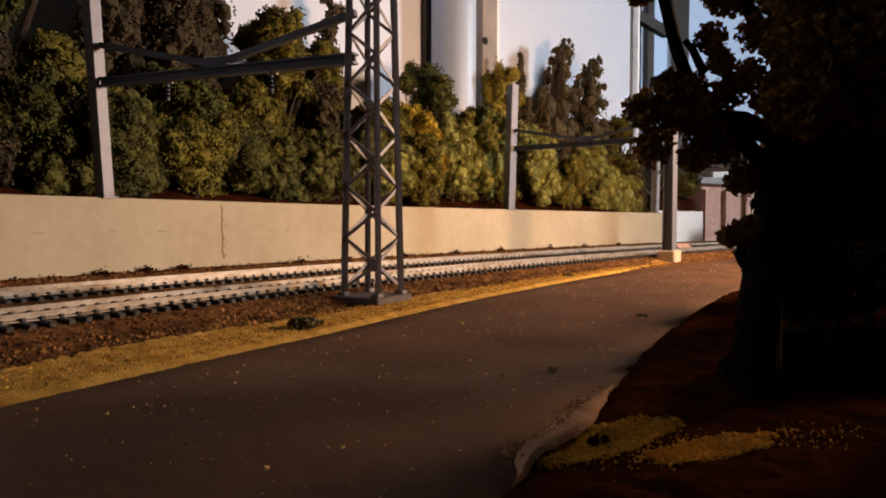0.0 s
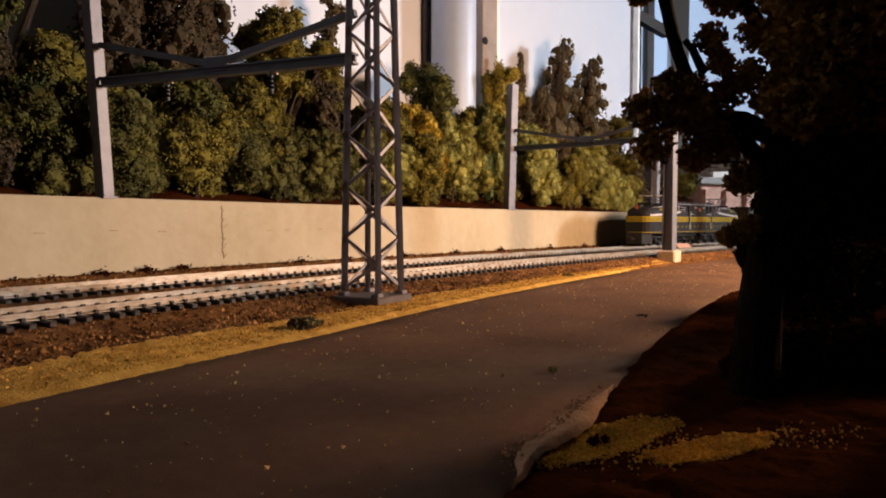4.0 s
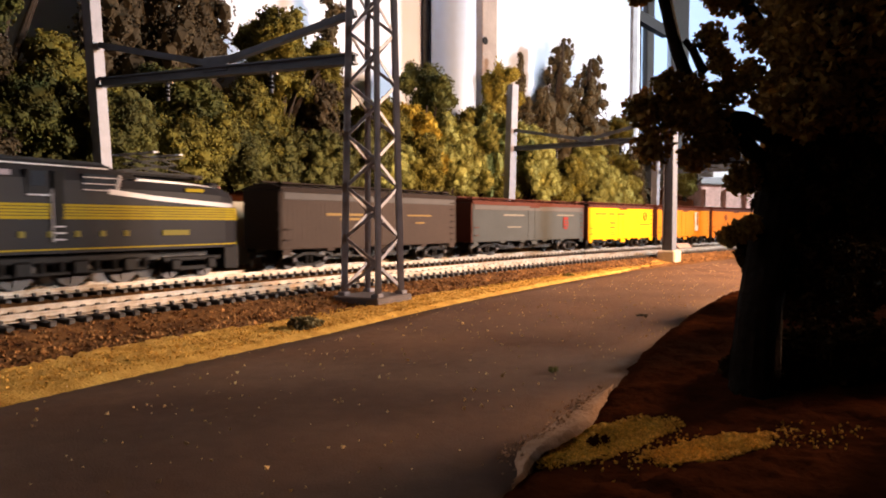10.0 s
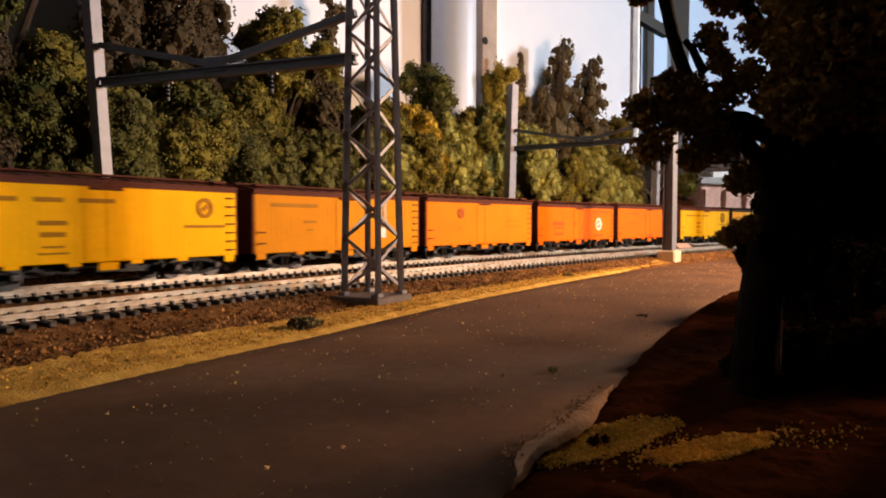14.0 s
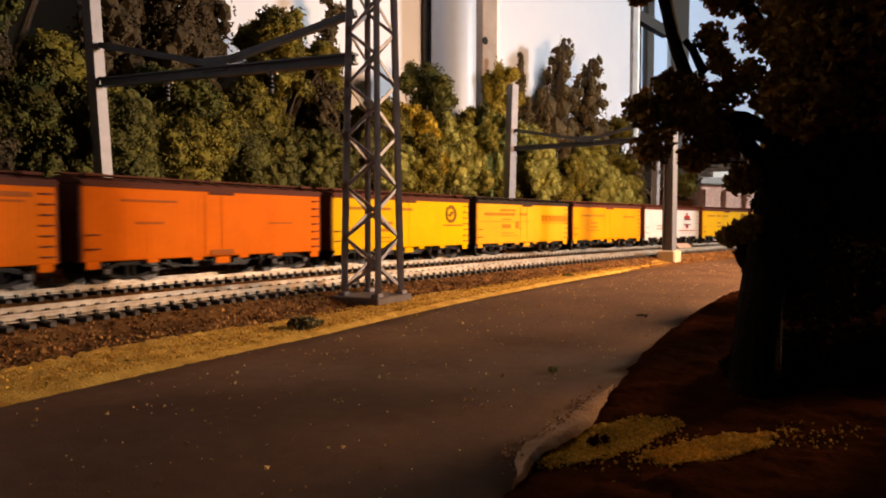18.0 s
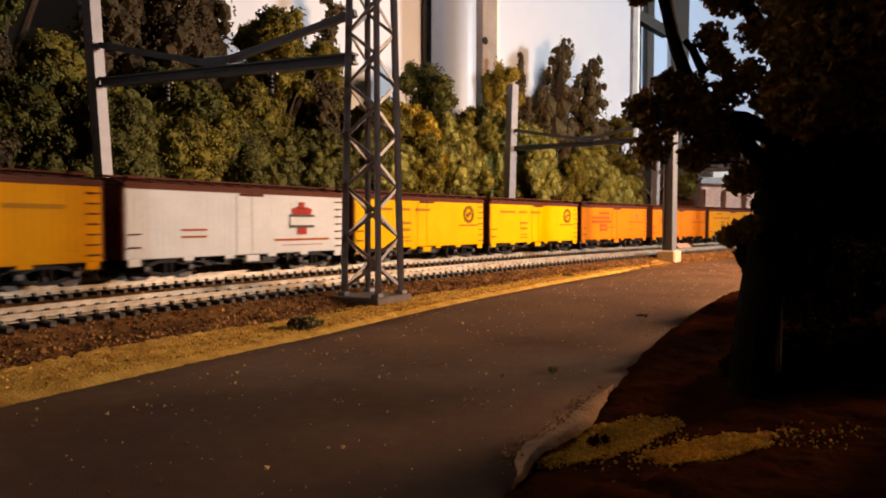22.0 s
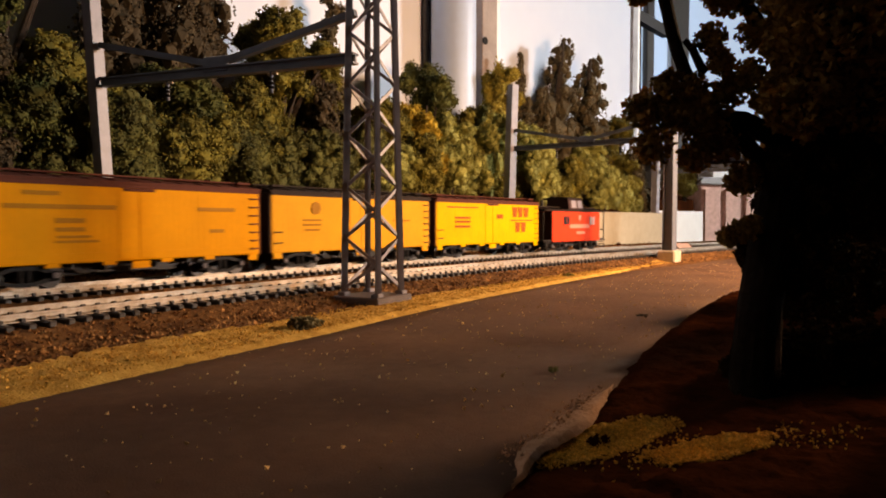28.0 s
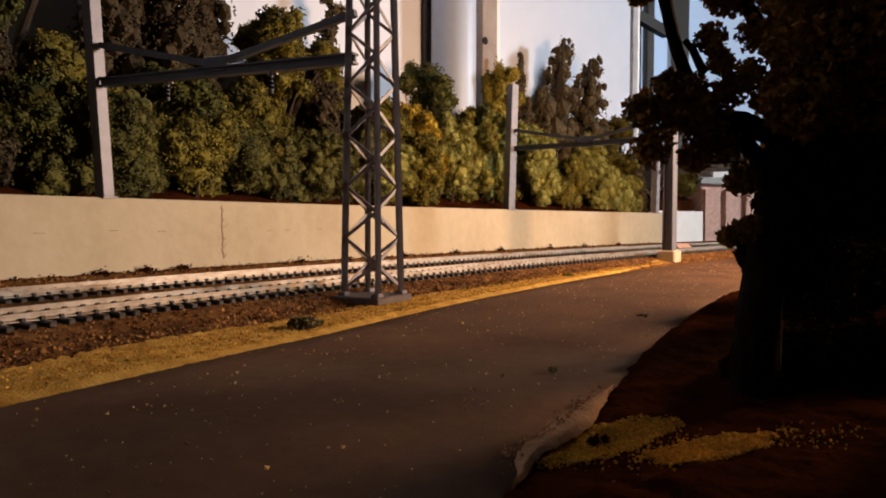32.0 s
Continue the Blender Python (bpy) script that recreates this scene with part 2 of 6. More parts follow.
def build_ground():
    # the layout's top: one sheet
    bm = bmesh.new()
    bmesh.ops.create_grid(bm, x_segments=40, y_segments=40, size=1, matrix=Matrix.Translation((1.2, -0.5, -0.0012)) @ Matrix.Diagonal((2.15, 2.35, 1, 1)))
    tagged(part("ground", bm, SOIL), "dark brown soil-painted top of the model railway", "ground", kind="structure")

    # road: a smooth painted ribbon with a real edge
    def edge_left(s):
        return -0.140 + 0.034 * min(max((s - 1.0) / 0.46, 0), 1) + 0.05 * min(max((s - 1.46) / 0.3, 0), 1)

    def road_profile(s):
        l = edge_left(s)
        r = near_edge(s)
        return [(l, -0.001), (l - 0.0004, 0.0)] + [(l + (r - l) * k / 8, 0.0004 * math.sin(math.pi * k / 8)) for k in range(1, 8)] + [(r, 0.0), (r - 0.0005, -0.001)]
    tagged(part("road", strip(road_profile, 0.35, 2.4, 0.012), ROAD, smooth=True), "smooth grey-brown model road strewn with crumbs", "road", kind="structure")

    # sand verge between road and ballast
    def verge_profile(s):
        l = edge_left(s)
        inner = -0.116 + 0.004 * math.sin(s * 41) + 0.015 * min(max((s - 1.05) / 0.35, 0), 1)
        inner = max(inner, l + 0.004) + 0.032 * min(max((s - 1.43) / 0.12, 0), 1)
        row = []
        for k in range(15):
            o = l - 0.004 + (inner - l + 0.006) * k / 14
            x, y, _ = spot(s, o)
            row.append((o, -0.0003 + 0.0018 * min(k / 3, 1) + 0.0032 * min(max(k - 4, 0) / 8, 1) * min(max((s - 1.43) / 0.06, 0), 1) + uneven(x, y, 420, 0.0007) * min(k / 2, 1)))
        return row
    tagged(part("sand_verge", strip(verge_profile, 0.75, 2.3, 0.0016), SAND, smooth=True), "yellow sand verge beside the road", "verge", kind="structure")

    # roadbed under both tracks, up to the wall's foot
    def bed_profile(s):
        out = []
        for o, z in ((-0.122, -0.0005), (-0.115, 0.0008), (-0.108, 0.0012), (-0.100, 0.0018), (-0.095, 0.0026), (-0.091, 0.0040), (-0.087, 0.0052), (-0.080, 0.0055), (-0.070, 0.0055), (-0.060, 0.0055), (-0.052, 0.0054), (-0.047, 0.0045),
                     (-0.035, 0.0036), (-0.023, 0.0045), (-0.018, 0.0054), (-0.010, 0.0055), (0.0, 0.0055), (0.010, 0.0055), (0.018, 0.0054), (0.024, 0.0046), (0.035, 0.0046), (0.048, 0.0058), (0.057, 0.0075), (0.0625, 0.0085)):
            x, y, _ = spot(s, o)
            out.append((o, z + uneven(x, y, 300, 0.0006, 3.0)))
        return out
    tagged(part("roadbed", strip(bed_profile, 0.55, 2.3, 0.003), BALLAST, smooth=True), "brown ballast roadbed under the double track", "roadbed", kind="structure")
    rng = np.random.default_rng(5)
    n = 16000
    pts, size = np.zeros((n, 3)), rng.uniform(0.0004, 0.0009, n)
    for i in range(n):
        s, o = rng.uniform(0.86, 1.75), rng.choice([rng.uniform(-0.115, -0.086), rng.uniform(-0.115, -0.086), rng.uniform(-0.052, -0.02), rng.uniform(0.02, 0.06)])
        x, y, _ = spot(s, o)
        z = np.interp(o, [-0.12, -0.1, -0.095, -0.087, -0.05, -0.035, -0.02, 0.03, 0.06], [0.0003, 0.0018, 0.0026, 0.0052, 0.005, 0.0036, 0.005, 0.0044, 0.008])
        pts[i] = x, y, z + 0.0003
    stuff("ballast_gravel", pts, size, rng, GRAVEL, "loose brown ballast grains along the tracks", "ballast")
    n = 11000
    pts, size = np.zeros((n, 3)), rng.uniform(0.0002, 0.00048, n)
    for i in range(n):
        s = rng.uniform(0.86, 1.7)
        l = edge_left(s)
        o = l + rng.uniform(-0.001, 0.024 - 0.012 * min(max((s - 1.05) / 0.35, 0), 1))
        x, y, _ = spot(s, o)
        pts[i] = x, y, 0.0017
    stuff("sand_grit", pts, size, rng, SAND, "coarse yellow sand grains of the verge", "sand")
    # crumbs strewn on the road
    n = 1300
    pts, size = np.zeros((n, 3)), 0.00018 + 0.00042 * rng.uniform(0, 1, n) ** 3
    for i in range(n):
        x, y, _ = spot(rng.uniform(0.82, 1.5), rng.uniform(-0.235, -0.135))
        pts[i] = x, y, 0.0004 + size[i] * 0.4
    stuff("road_litter", pts, size, rng, LITTER, "pale crumbs of foam strewn over the road", "crumbs")


def stuff(name, pts, size, rng, mat, label, category, flat=1.0):
    me = crumb_mesh(name, pts, size, rng, flat)
    me.materials.append(mat)
    return tagged(new(name, me), label, category, kind="stuff")


def bank_height(x, y):
    """Height of the earth bank's top at a plan position."""
    a = math.atan2(y - HUB[1], HUB[0] - x)
    s, o = R1 * a, math.hypot(x - HUB[0], y - HUB[1]) - R1
    r = near_edge(s)
    k = max(0.0, (r + 0.002 - o) / 0.0016)
    lift = min(max((s - 0.93) / 0.12, 0), 1)
    return -0.0008 + 0.004 * min(k / 4, 1) * max(lift, 0.12) - 0.003 * min(max((k - 9) / 38, 0), 1) * lift + uneven(x, y, 130, 0.0009, 8.0) * min(k / 2, 1)


def build_bank():
    """The rough earth bank on the near side of the road, with grass flock laid as patches of light."""
    def profile(s):
        r = near_edge(s)
        row = []
        for k in range(90):
            o = r + 0.002 + 0.0025 * noise.noise(Vector((s * 60, 1, 0))) + 0.0008 * noise.noise(Vector((s * 400, 1, 0))) - 0.0016 * k
            x, y, _ = spot(s, o)
            rise = 0.004 * min(k / 4, 1) * min(max((s - 0.93) / 0.12, 0.12), 1) - 0.003 * min(max((k - 9) / 38, 0), 1) * min(max((s - 0.93) / 0.12, 0), 1)
            row.append((o, -0.0008 + rise + (uneven(x, y, 130, 0.0009, 8.0) + uneven(x, y, 700, 0.0006, 8.0)) * min(k / 2, 1)))
        return row
    tagged(part("earth_bank", strip(profile, 0.80, 1.75, 0.0016), SOIL, smooth=True), "rough dark earth bank along the road edge", "bank", kind="structure")
    rng = np.random.default_rng(9)
    pts, size = [], []
    # flock takes the shape of two lit patches with a shadow gap between
    for cx, cy, rx, ry, turn, n in ((0.0280, 0.1110, 0.0150, 0.0050, 0.66, 9000), (0.0345, 0.1155, 0.0080, 0.0028, 0.30, 1100), (0.0435, 0.1065, 0.0120, 0.0032, 0.42, 6000), (0.030, 0.108, 0.016, 0.010, 0.6, 260), (0.062, 0.112, 0.012, 0.006, 0.3, 120)):
        a, k = rng.uniform(0, 6.283, n), np.sqrt(rng.uniform(0, 1, n)) * rng.uniform(0.7, 1.25, n)
        for x, y in zip(cx + rx * k * np.cos(a) * math.cos(turn) - ry * k * np.sin(a) * math.sin(turn), cy + rx * k * np.cos(a) * math.sin(turn) + ry * k * np.sin(a) * math.cos(turn)):
            pts.append((x, y, bank_height(x, y) + 0.0002))
            size.append(rng.uniform(0.00014, 0.00046))
    # crumbling shoulder where the road meets the bank, coloured pale as if lit
    edge = lambda s: near_edge(s) + 0.0025 * noise.noise(Vector((s * 60, 1, 0)))
    def shoulder(s):
        fade = max(0.05, math.sin(math.pi * min(max((s - 0.908) / 0.070, 0), 1)))
        return [(edge(s) + o * fade + 0.0006 * noise.noise(Vector((s * 300, o * 900, 4))), z) for o, z in ((0.0056, -0.0004), (0.0040, 0.0004), (0.0026, 0.0007), (0.0012, 0.0010), (-0.0006, 0.0013), (-0.002, 0.0004))]
    tagged(part("road_shoulder", strip(shoulder, 0.908, 0.978, 0.0012), SHOULDER, smooth=True), "crumbling shoulder at the road edge, coloured pale tan as if lit", "shoulder", kind="structure")
    crumbs, grain = [], []
    for i in range(260):
        s = rng.triangular(0.908, 0.948, 0.978)
        x, y, _ = spot(s, edge(s) + rng.normal(0.0022, 0.0016))
        crumbs.append((x, y, 0.0007))
        grain.append(rng.uniform(0.0002, 0.0004))
    stuff("shoulder_grit", np.array(crumbs), np.array(grain), rng, SHOULDER, "grit along the road shoulder, coloured pale tan as if lit", "grit")
    stuff("grass_flock", np.array(pts), np.array(size), rng, GRASS, "yellow-olive grass flock on the earth bank, laid out as its lit patches", "grass")


# ---- the double track ----
TIE_STEP = 0.0060


def rail_mesh(off):
    z0 = 0.0071
    prof = [(off - 0.0012, z0), (off - 0.0012, z0 + 0.0003), (off - 0.0004, z0 + 0.0007), (off - 0.0004, z0 + 0.0017), (off - 0.0006, z0 + 0.0019), (off - 0.0006, z0 + 0.0025),
            (off + 0.0006, z0 + 0.0025), (off + 0.0006, z0 + 0.0019), (off + 0.0004, z0 + 0.0017), (off + 0.0004, z0 + 0.0007), (off + 0.0012, z0 + 0.0003), (off + 0.0012, z0)]
    return strip(prof, -2.3, 5.2, 0.018, close=True)


def build_track(off, label):
    track = empty("railway_track", pose(0, 0, 0), label, "track", "parallel tracks", "structure")
    for o in (off - 0.00855, off + 0.00855):
        part("rail", rail_mesh(o), RAIL, track, "shiny nickel-silver rail")
    bm = boxed((0, 0, -0.0011), (0.0027, 0.0300, 0.0022), 0.0005)
    for y in (-0.00855, 0.00855):
        for side in (-1, 1):
            box(bm, (0.0, y + side * 0.0011, 0.0006), (0.0015, 0.0011, 0.0012), 0.0002)
    tie = bpy.data.meshes.new("tie")
    bm.to_mesh(tie)
    bm.free()
    tie.materials.append(TIE)
    rng = random.Random(3)
    near = [0.86 + TIE_STEP * i for i in range(190)]
    for s in near:
        shared("tie", tie, TIE, track, m=beside(s + rng.uniform(-0.0003, 0.0003), off, 0.0071) @ pose(0, 0, 0, 0, 0, rng.uniform(-1.2, 1.2)))
    rest = bmesh.new()
    for k in range(-120, 330):
        s = 0.86 + TIE_STEP * k * 1.0
        if not 0 <= k < 190:
            box(rest, beside(s, off, 0.006).translation, (0.0034, 0.031, 0.0022), 0, beside(s, off).to_3x3().to_4x4())
    far = part("far_ties", rest, TIE, track)
    far["kind"] = "stuff"
    return track


# ---- retaining wall ----
WALL_OFF, WALL_TOP, WALL_END = 0.0632, 0.0503, 1.7987


def build_wall():
    def profile(s):
        x, y, _ = spot(s, WALL_OFF)
        wob = uneven(x, y, 30, 0.0004, 2.0)
        return [(WALL_OFF + wob, -0.001), (WALL_OFF + wob, 0.012), (WALL_OFF + wob * 0.5, 0.030), (WALL_OFF, WALL_TOP - 0.0008), (WALL_OFF + 0.0006, WALL_TOP),
                (WALL_OFF + 0.0068, WALL_TOP), (WALL_OFF + 0.0075, WALL_TOP - 0.0008), (WALL_OFF + 0.0075, -0.001)]
    wall = tagged(part("retaining_wall", strip(profile, -0.4, WALL_END, 0.01, close=True), WALL), "long beige plaster retaining wall behind the tracks", "wall", kind="structure")
    # a patched seam with a crack
    bm, rng = bmesh.new(), random.Random(4)
    s, z = 1.128, 0.0475
    while z > 0.014:
        z2, s2 = z - rng.uniform(0.0012, 0.0026), 1.128 + rng.uniform(-0.0009, 0.0009)
        m0, m1 = beside(s, WALL_OFF - 0.0003, z).translation, beside(s2, WALL_OFF - 0.0003, z2).translation
        bar(bm, m0, m1, 0.0003, 0.0003)
        if rng.random() < 0.7:
            m2 = beside(s2 + rng.uniform(0.001, 0.0045), WALL_OFF - 0.0003, z2 + rng.uniform(-0.0015, 0.003)).translation
            bar(bm, m1, m2, 0.0002, 0.0002)
        s, z = s2, z2
    part("crack", bm, CRACK, wall, "dark crack beside a patched seam")
    bm = bmesh.new()
    for s in (0.975, 1.02, 1.058, 1.087, 1.165, 1.18, 1.21, 1.234):
        box(bm, beside(s, WALL_OFF - 0.0002, 0.0315 + 0.0006 * math.sin(s * 90)).translation, (0.0050, 0.0005, 0.0003), 0, beside(s).to_3x3().to_4x4())
    part("scratch", bm, CRACK, wall, "short horizontal scratches")
    # dirt heaped at the wall's foot
    rng = np.random.default_rng(12)
    pts, size = [], []
    for i in range(2600):
        s = rng.uniform(0.93, 1.78)
        x, y, _ = spot(s, WALL_OFF - 0.0005 - abs(rng.normal(0, 0.004)))
        pts.append((x, y, 0.0072 + abs(rng.normal(0, 0.0011))))
        size.append(rng.uniform(0.0003, 0.0009))
    for s in (0.985, 1.05, 1.075, 1.10, 1.19, 1.235, 1.30, 1.37, 1.44, 1.53, 1.60, 1.68):
        for i in range(45):
            x, y, _ = spot(s + rng.normal(0, 0.0022), WALL_OFF - 0.002 - abs(rng.normal(0, 0.0015)))
            pts.append((x, y, 0.0078 + abs(rng.normal(0, 0.0016))))
            size.append(rng.uniform(0.0006, 0.0013))
    stuff("wall_dirt", np.array(pts), np.array(size), rng, SOIL, "dark dirt heaped along the foot of the wall", "dirt")


def build_hillside():
    """Ground behind the retaining wall, and the sky board that closes it off."""
    first = lambda s: 0.0 if s < 1.795 else 0.078
    prof = lambda s: [(WALL_OFF + 0.0072 + first(s), 0.002 if s > 1.795 else 0.030), (WALL_OFF + 0.0085 + first(s), 0.0470)] + [(o, 0.047 + (o - 0.07) * 0.35 + uneven(s * 10, o * 10, 6, 0.003)) for o in (max(v, 0.074 + first(s) + 0.001 * i) for i, v in enumerate((0.08, 0.09, 0.11, 0.13, 0.16, 0.20, 0.215)))]
    tagged(part("hillside", strip(prof, -0.4, 2.05, 0.02), SOIL), "dark soil slope behind the retaining wall", "slope", kind="structure")
    back = 0.205
    board = strip([(back, -0.9), (back, 0.85), (back + 0.006, 0.85), (back + 0.006, -0.9)], -0.9, 1.935, 0.03, close=True)
    tagged(part("backdrop_board", board, SKYBOARD, smooth=False), "white sky backdrop board with faint blue clouds", "backdrop", kind="structure")


# ---- masts and portals of the overhead line ----
def portal_truss(parent_end, a, b, dip, rise, name="portal_beam"):
    """A cross beam between two posts with two struts that meet at its middle, and two hangers."""
    a, b = Vector(a), Vector(b)
    mid = (a + b) / 2
    d = (b - a).normalized()
    thing = empty(name, Matrix.Translation(mid), "dark grey cross beam of an overhead-line portal spanning the tracks", "beam", "portal beams")
    lo = lambda p: Vector(p) - mid
    bm = bmesh.new()
    for dz, w, h in ((0.0020, 0.0046, 0.0009), (0.0, 0.0012, 0.0046), (-0.0020, 0.0046, 0.0009)):
        bar(bm, lo(a) + Vector((0, 0, dz)), lo(b) + Vector((0, 0, dz)), w, h)
    part("beam", bm, BEAM, thing)
    up = Vector((0, 0, rise))
    centre = Vector((0, 0, 0.0035))
    for end in (a, b):
        part("strut", bar(bmesh.new(), lo(end) + up, centre, 0.0030, 0.0030), BEAM, thing)
    part("gusset", boxed(centre, (0.016, 0.0022, 0.008), 0.0006, d.to_track_quat("X", "Z").to_matrix().to_4x4()), BEAM, thing)
    for k in (0.30, 0.71):
        p = lo(a + (b - a) * k)
        hanger = part("hanger", tube(bmesh.new(), p - Vector((0, 0, 0.002)), p - Vector((0, 0, 0.0125)), 0.0009, 0.0009), BEAM, thing)
        bm = bmesh.new()
        for i in range(3):
            tube(bm, p - Vector((0, 0, 0.0055 + 0.002 * i)), p - Vector((0, 0, 0.0065 + 0.002 * i)), 0.0018, 0.0011)
        part("insulator", bm, IRON, hanger)
        part("pin", tube(bmesh.new(), p - Vector((0, 0, 0.0035)) - d * 0.002, p - Vector((0, 0, 0.0035)) + d * 0.0035, 0.0007), CONCRETE, hanger, "pale pin")
    return thing


def h_pole(s, off, z0, top, lean, size=0.0095, turn=0):
    """A square H-section pole on the retaining wall."""
    thing = empty("catenary_pole", beside(s, off, z0) @ pose(0, 0, 0, *lean) @ pose(0, 0, 0, 0, 0, turn), "grey H-section catenary pole standing on the retaining wall", "pole", "catenary poles")
    h = top - z0
    for y in (-1, 1):
        part("flange", boxed((0, y * size * 0.46, h / 2), (size, size * 0.09, h), 0.0002), STEEL, thing)
    part("web", boxed((0, 0, h / 2), (size * 0.12, size * 0.83, h)), STEEL, thing)
    part("side_plate", boxed((size * 0.42, 0, h / 2), (size * 0.1, size * 0.83, h)), STEEL, thing)
    part("side_plate", boxed((-size * 0.42, 0, h / 2), (size * 0.1, size * 0.83, h)), STEEL, thing)
    part("foot_plate", boxed((0, 0, 0.0004), (size * 1.35, size * 1.3, 0.0012), 0.0002), STEEL, thing)
    return thing


def lattice_mast(s, off):
    """Four tapering corner posts laced with zigzag bars on every face, on a square plinth."""
    thing = empty("lattice_mast", beside(s, off, 0.0) @ pose(0, 0, 0, 0, 0, 3), "grey lattice catenary mast on a dark square plinth", "mast")
    part("plinth", boxed((0, 0, 0.0018), (0.0265, 0.0245, 0.0052), 0.0006), PLINTH, thing, "dark brown base block")
    z0, z1, w0, w1 = 0.0044, 0.190, 0.0090, 0.0060
    half = lambda z: w0 + (w1 - w0) * (z - z0) / (z1 - z0)
    for sx in (-1, 1):
        for sy in (-1, 1):
            bm = bmesh.new()
            a, b = Vector((sx * w0, sy * w0, z0)), Vector((sx * w1, sy * w1, z1))
            bar(bm, a, b, 0.0012, 0.0030)
            bar(bm, a + Vector((-sx * 0.0009, 0, 0)), b + Vector((-sx * 0.0009, 0, 0)), 0.0026, 0.0011)
            part("corner_post", bm, MAST, thing)
            part("foot", boxed((sx * w0, sy * w0, z0 + 0.0008), (0.0042, 0.0042, 0.0018), 0.0004), MAST, thing)
    step, k, z = 0.0112, 0, z0 + 0.003
    while z + step < z1:
        h0, h1 = half(z), half(z + step)
        for face in range(4):
            turn = Matrix.Rotation(face * math.pi / 2, 3, "Z")
            sgn = 1 if (k + face) % 2 else -1
            a, b = turn @ Vector((-sgn * h0, -h0, z)), turn @ Vector((sgn * h1, -h1, z + step))
            part("lacing_bar", bar(bmesh.new(), a, b, 0.0004, 0.0014), MAST, thing)
        z, k = z + step, k + 1
    return thing


def post_mast(m, h, label, group="catenary masts"):
    """A slim square post in a concrete block."""
    thing = empty("catenary_mast", m, label, "mast", group)
    part("base_block", boxed((0, 0, 0.0055), (0.0155, 0.0165, 0.0125), 0.0012), CONCRETE, thing, "pale concrete base block")
    for y in (-1, 1):
        part("flange", boxed((0, y * 0.0042, 0.0115 + h / 2), (0.0098, 0.0011, h), 0.0002), POST, thing)
    part("web", boxed((0, 0, 0.0115 + h / 2), (0.0068, 0.0073, h)), POST, thing)
    return thing


def build_overhead():
    beam_z, top = 0.1125, 0.1805
    lattice_mast(1.08, -0.105)
    p1 = h_pole(1.056, 0.0668, 0.0500, top, (0, -3.2, 0), 0.0068, 8)
    p2 = h_pole(1.4621, 0.0668, 0.0500, top, (0, 2.6, 0), 0.0088, -12)
    p3 = h_pole(1.785, 0.0668, 0.0500, 0.165, (0, 1.0, 0), 0.0085)
    m2 = post_mast(beside(1.4785, -0.0990, 0.0), 0.118, "grey square catenary mast in a pale concrete block")
    m3 = post_mast(beside(1.83, -0.105, 0.0), 0.112, "grey square catenary mast in a pale concrete block")
    at_z = lambda m, z: (m.translation.x, m.translation.y, z)
    portal_truss(p1, at_z(beside(1.0525, 0.062), beam_z), at_z(beside(1.079, -0.0965), beam_z - 0.003), 0, 0.020)
    portal_truss(p2, at_z(beside(1.4655, 0.062), beam_z + 0.001), at_z(m2.matrix_basis, beam_z), 0, 0.019)
    portal_truss(p3, at_z(beside(1.786, 0.062), 0.107), at_z(m3.matrix_basis, 0.107), 0, 0.017)


# ---- trees and bushes ----
def foliage(name, lumps, count, size, mat, seed, parent, shell=0.72, label="", core_share=0.70, core_mat=None, knobs=9):
    rng = np.random.default_rng(seed)
    # every lump breaks up into small knobs
    whole, lumps = lumps, []
    for c, r in whole:
        lumps.append((c, tuple(v * 0.80 for v in r)))
        for k in range(knobs):
            d = rng.normal(size=3)
            d /= np.linalg.norm(d)
            q = rng.uniform(0.26, 0.46)
            lumps.append((tuple(c[i] + d[i] * r[i] * 0.70 for i in range(3)), tuple(v * q for v in r)))
    pts = lump_points(lumps, int(count * 1.3), rng, shell)
    # tufts and dark holes between them
    waves = rng.normal(size=(7, 3))
    waves *= (rng.uniform(600, 1150, 7) / np.linalg.norm(waves, axis=1))[:, None]
    tuft = np.sin(pts @ waves.T + rng.uniform(0, 6.28, 7)).sum(axis=1)
    pts = pts[np.argsort(-tuft)[:count]]
    me = crumb_mesh(name, pts, rng.uniform(size * 0.6, size * 1.35, count), rng)
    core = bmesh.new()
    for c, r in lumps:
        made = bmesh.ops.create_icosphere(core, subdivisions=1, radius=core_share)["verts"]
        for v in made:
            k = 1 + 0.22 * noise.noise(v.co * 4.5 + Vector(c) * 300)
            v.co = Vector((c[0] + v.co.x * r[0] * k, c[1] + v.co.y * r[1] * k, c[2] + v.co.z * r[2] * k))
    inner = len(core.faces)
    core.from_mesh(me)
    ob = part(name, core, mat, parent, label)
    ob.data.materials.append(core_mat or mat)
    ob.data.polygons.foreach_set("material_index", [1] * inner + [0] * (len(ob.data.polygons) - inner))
    return ob


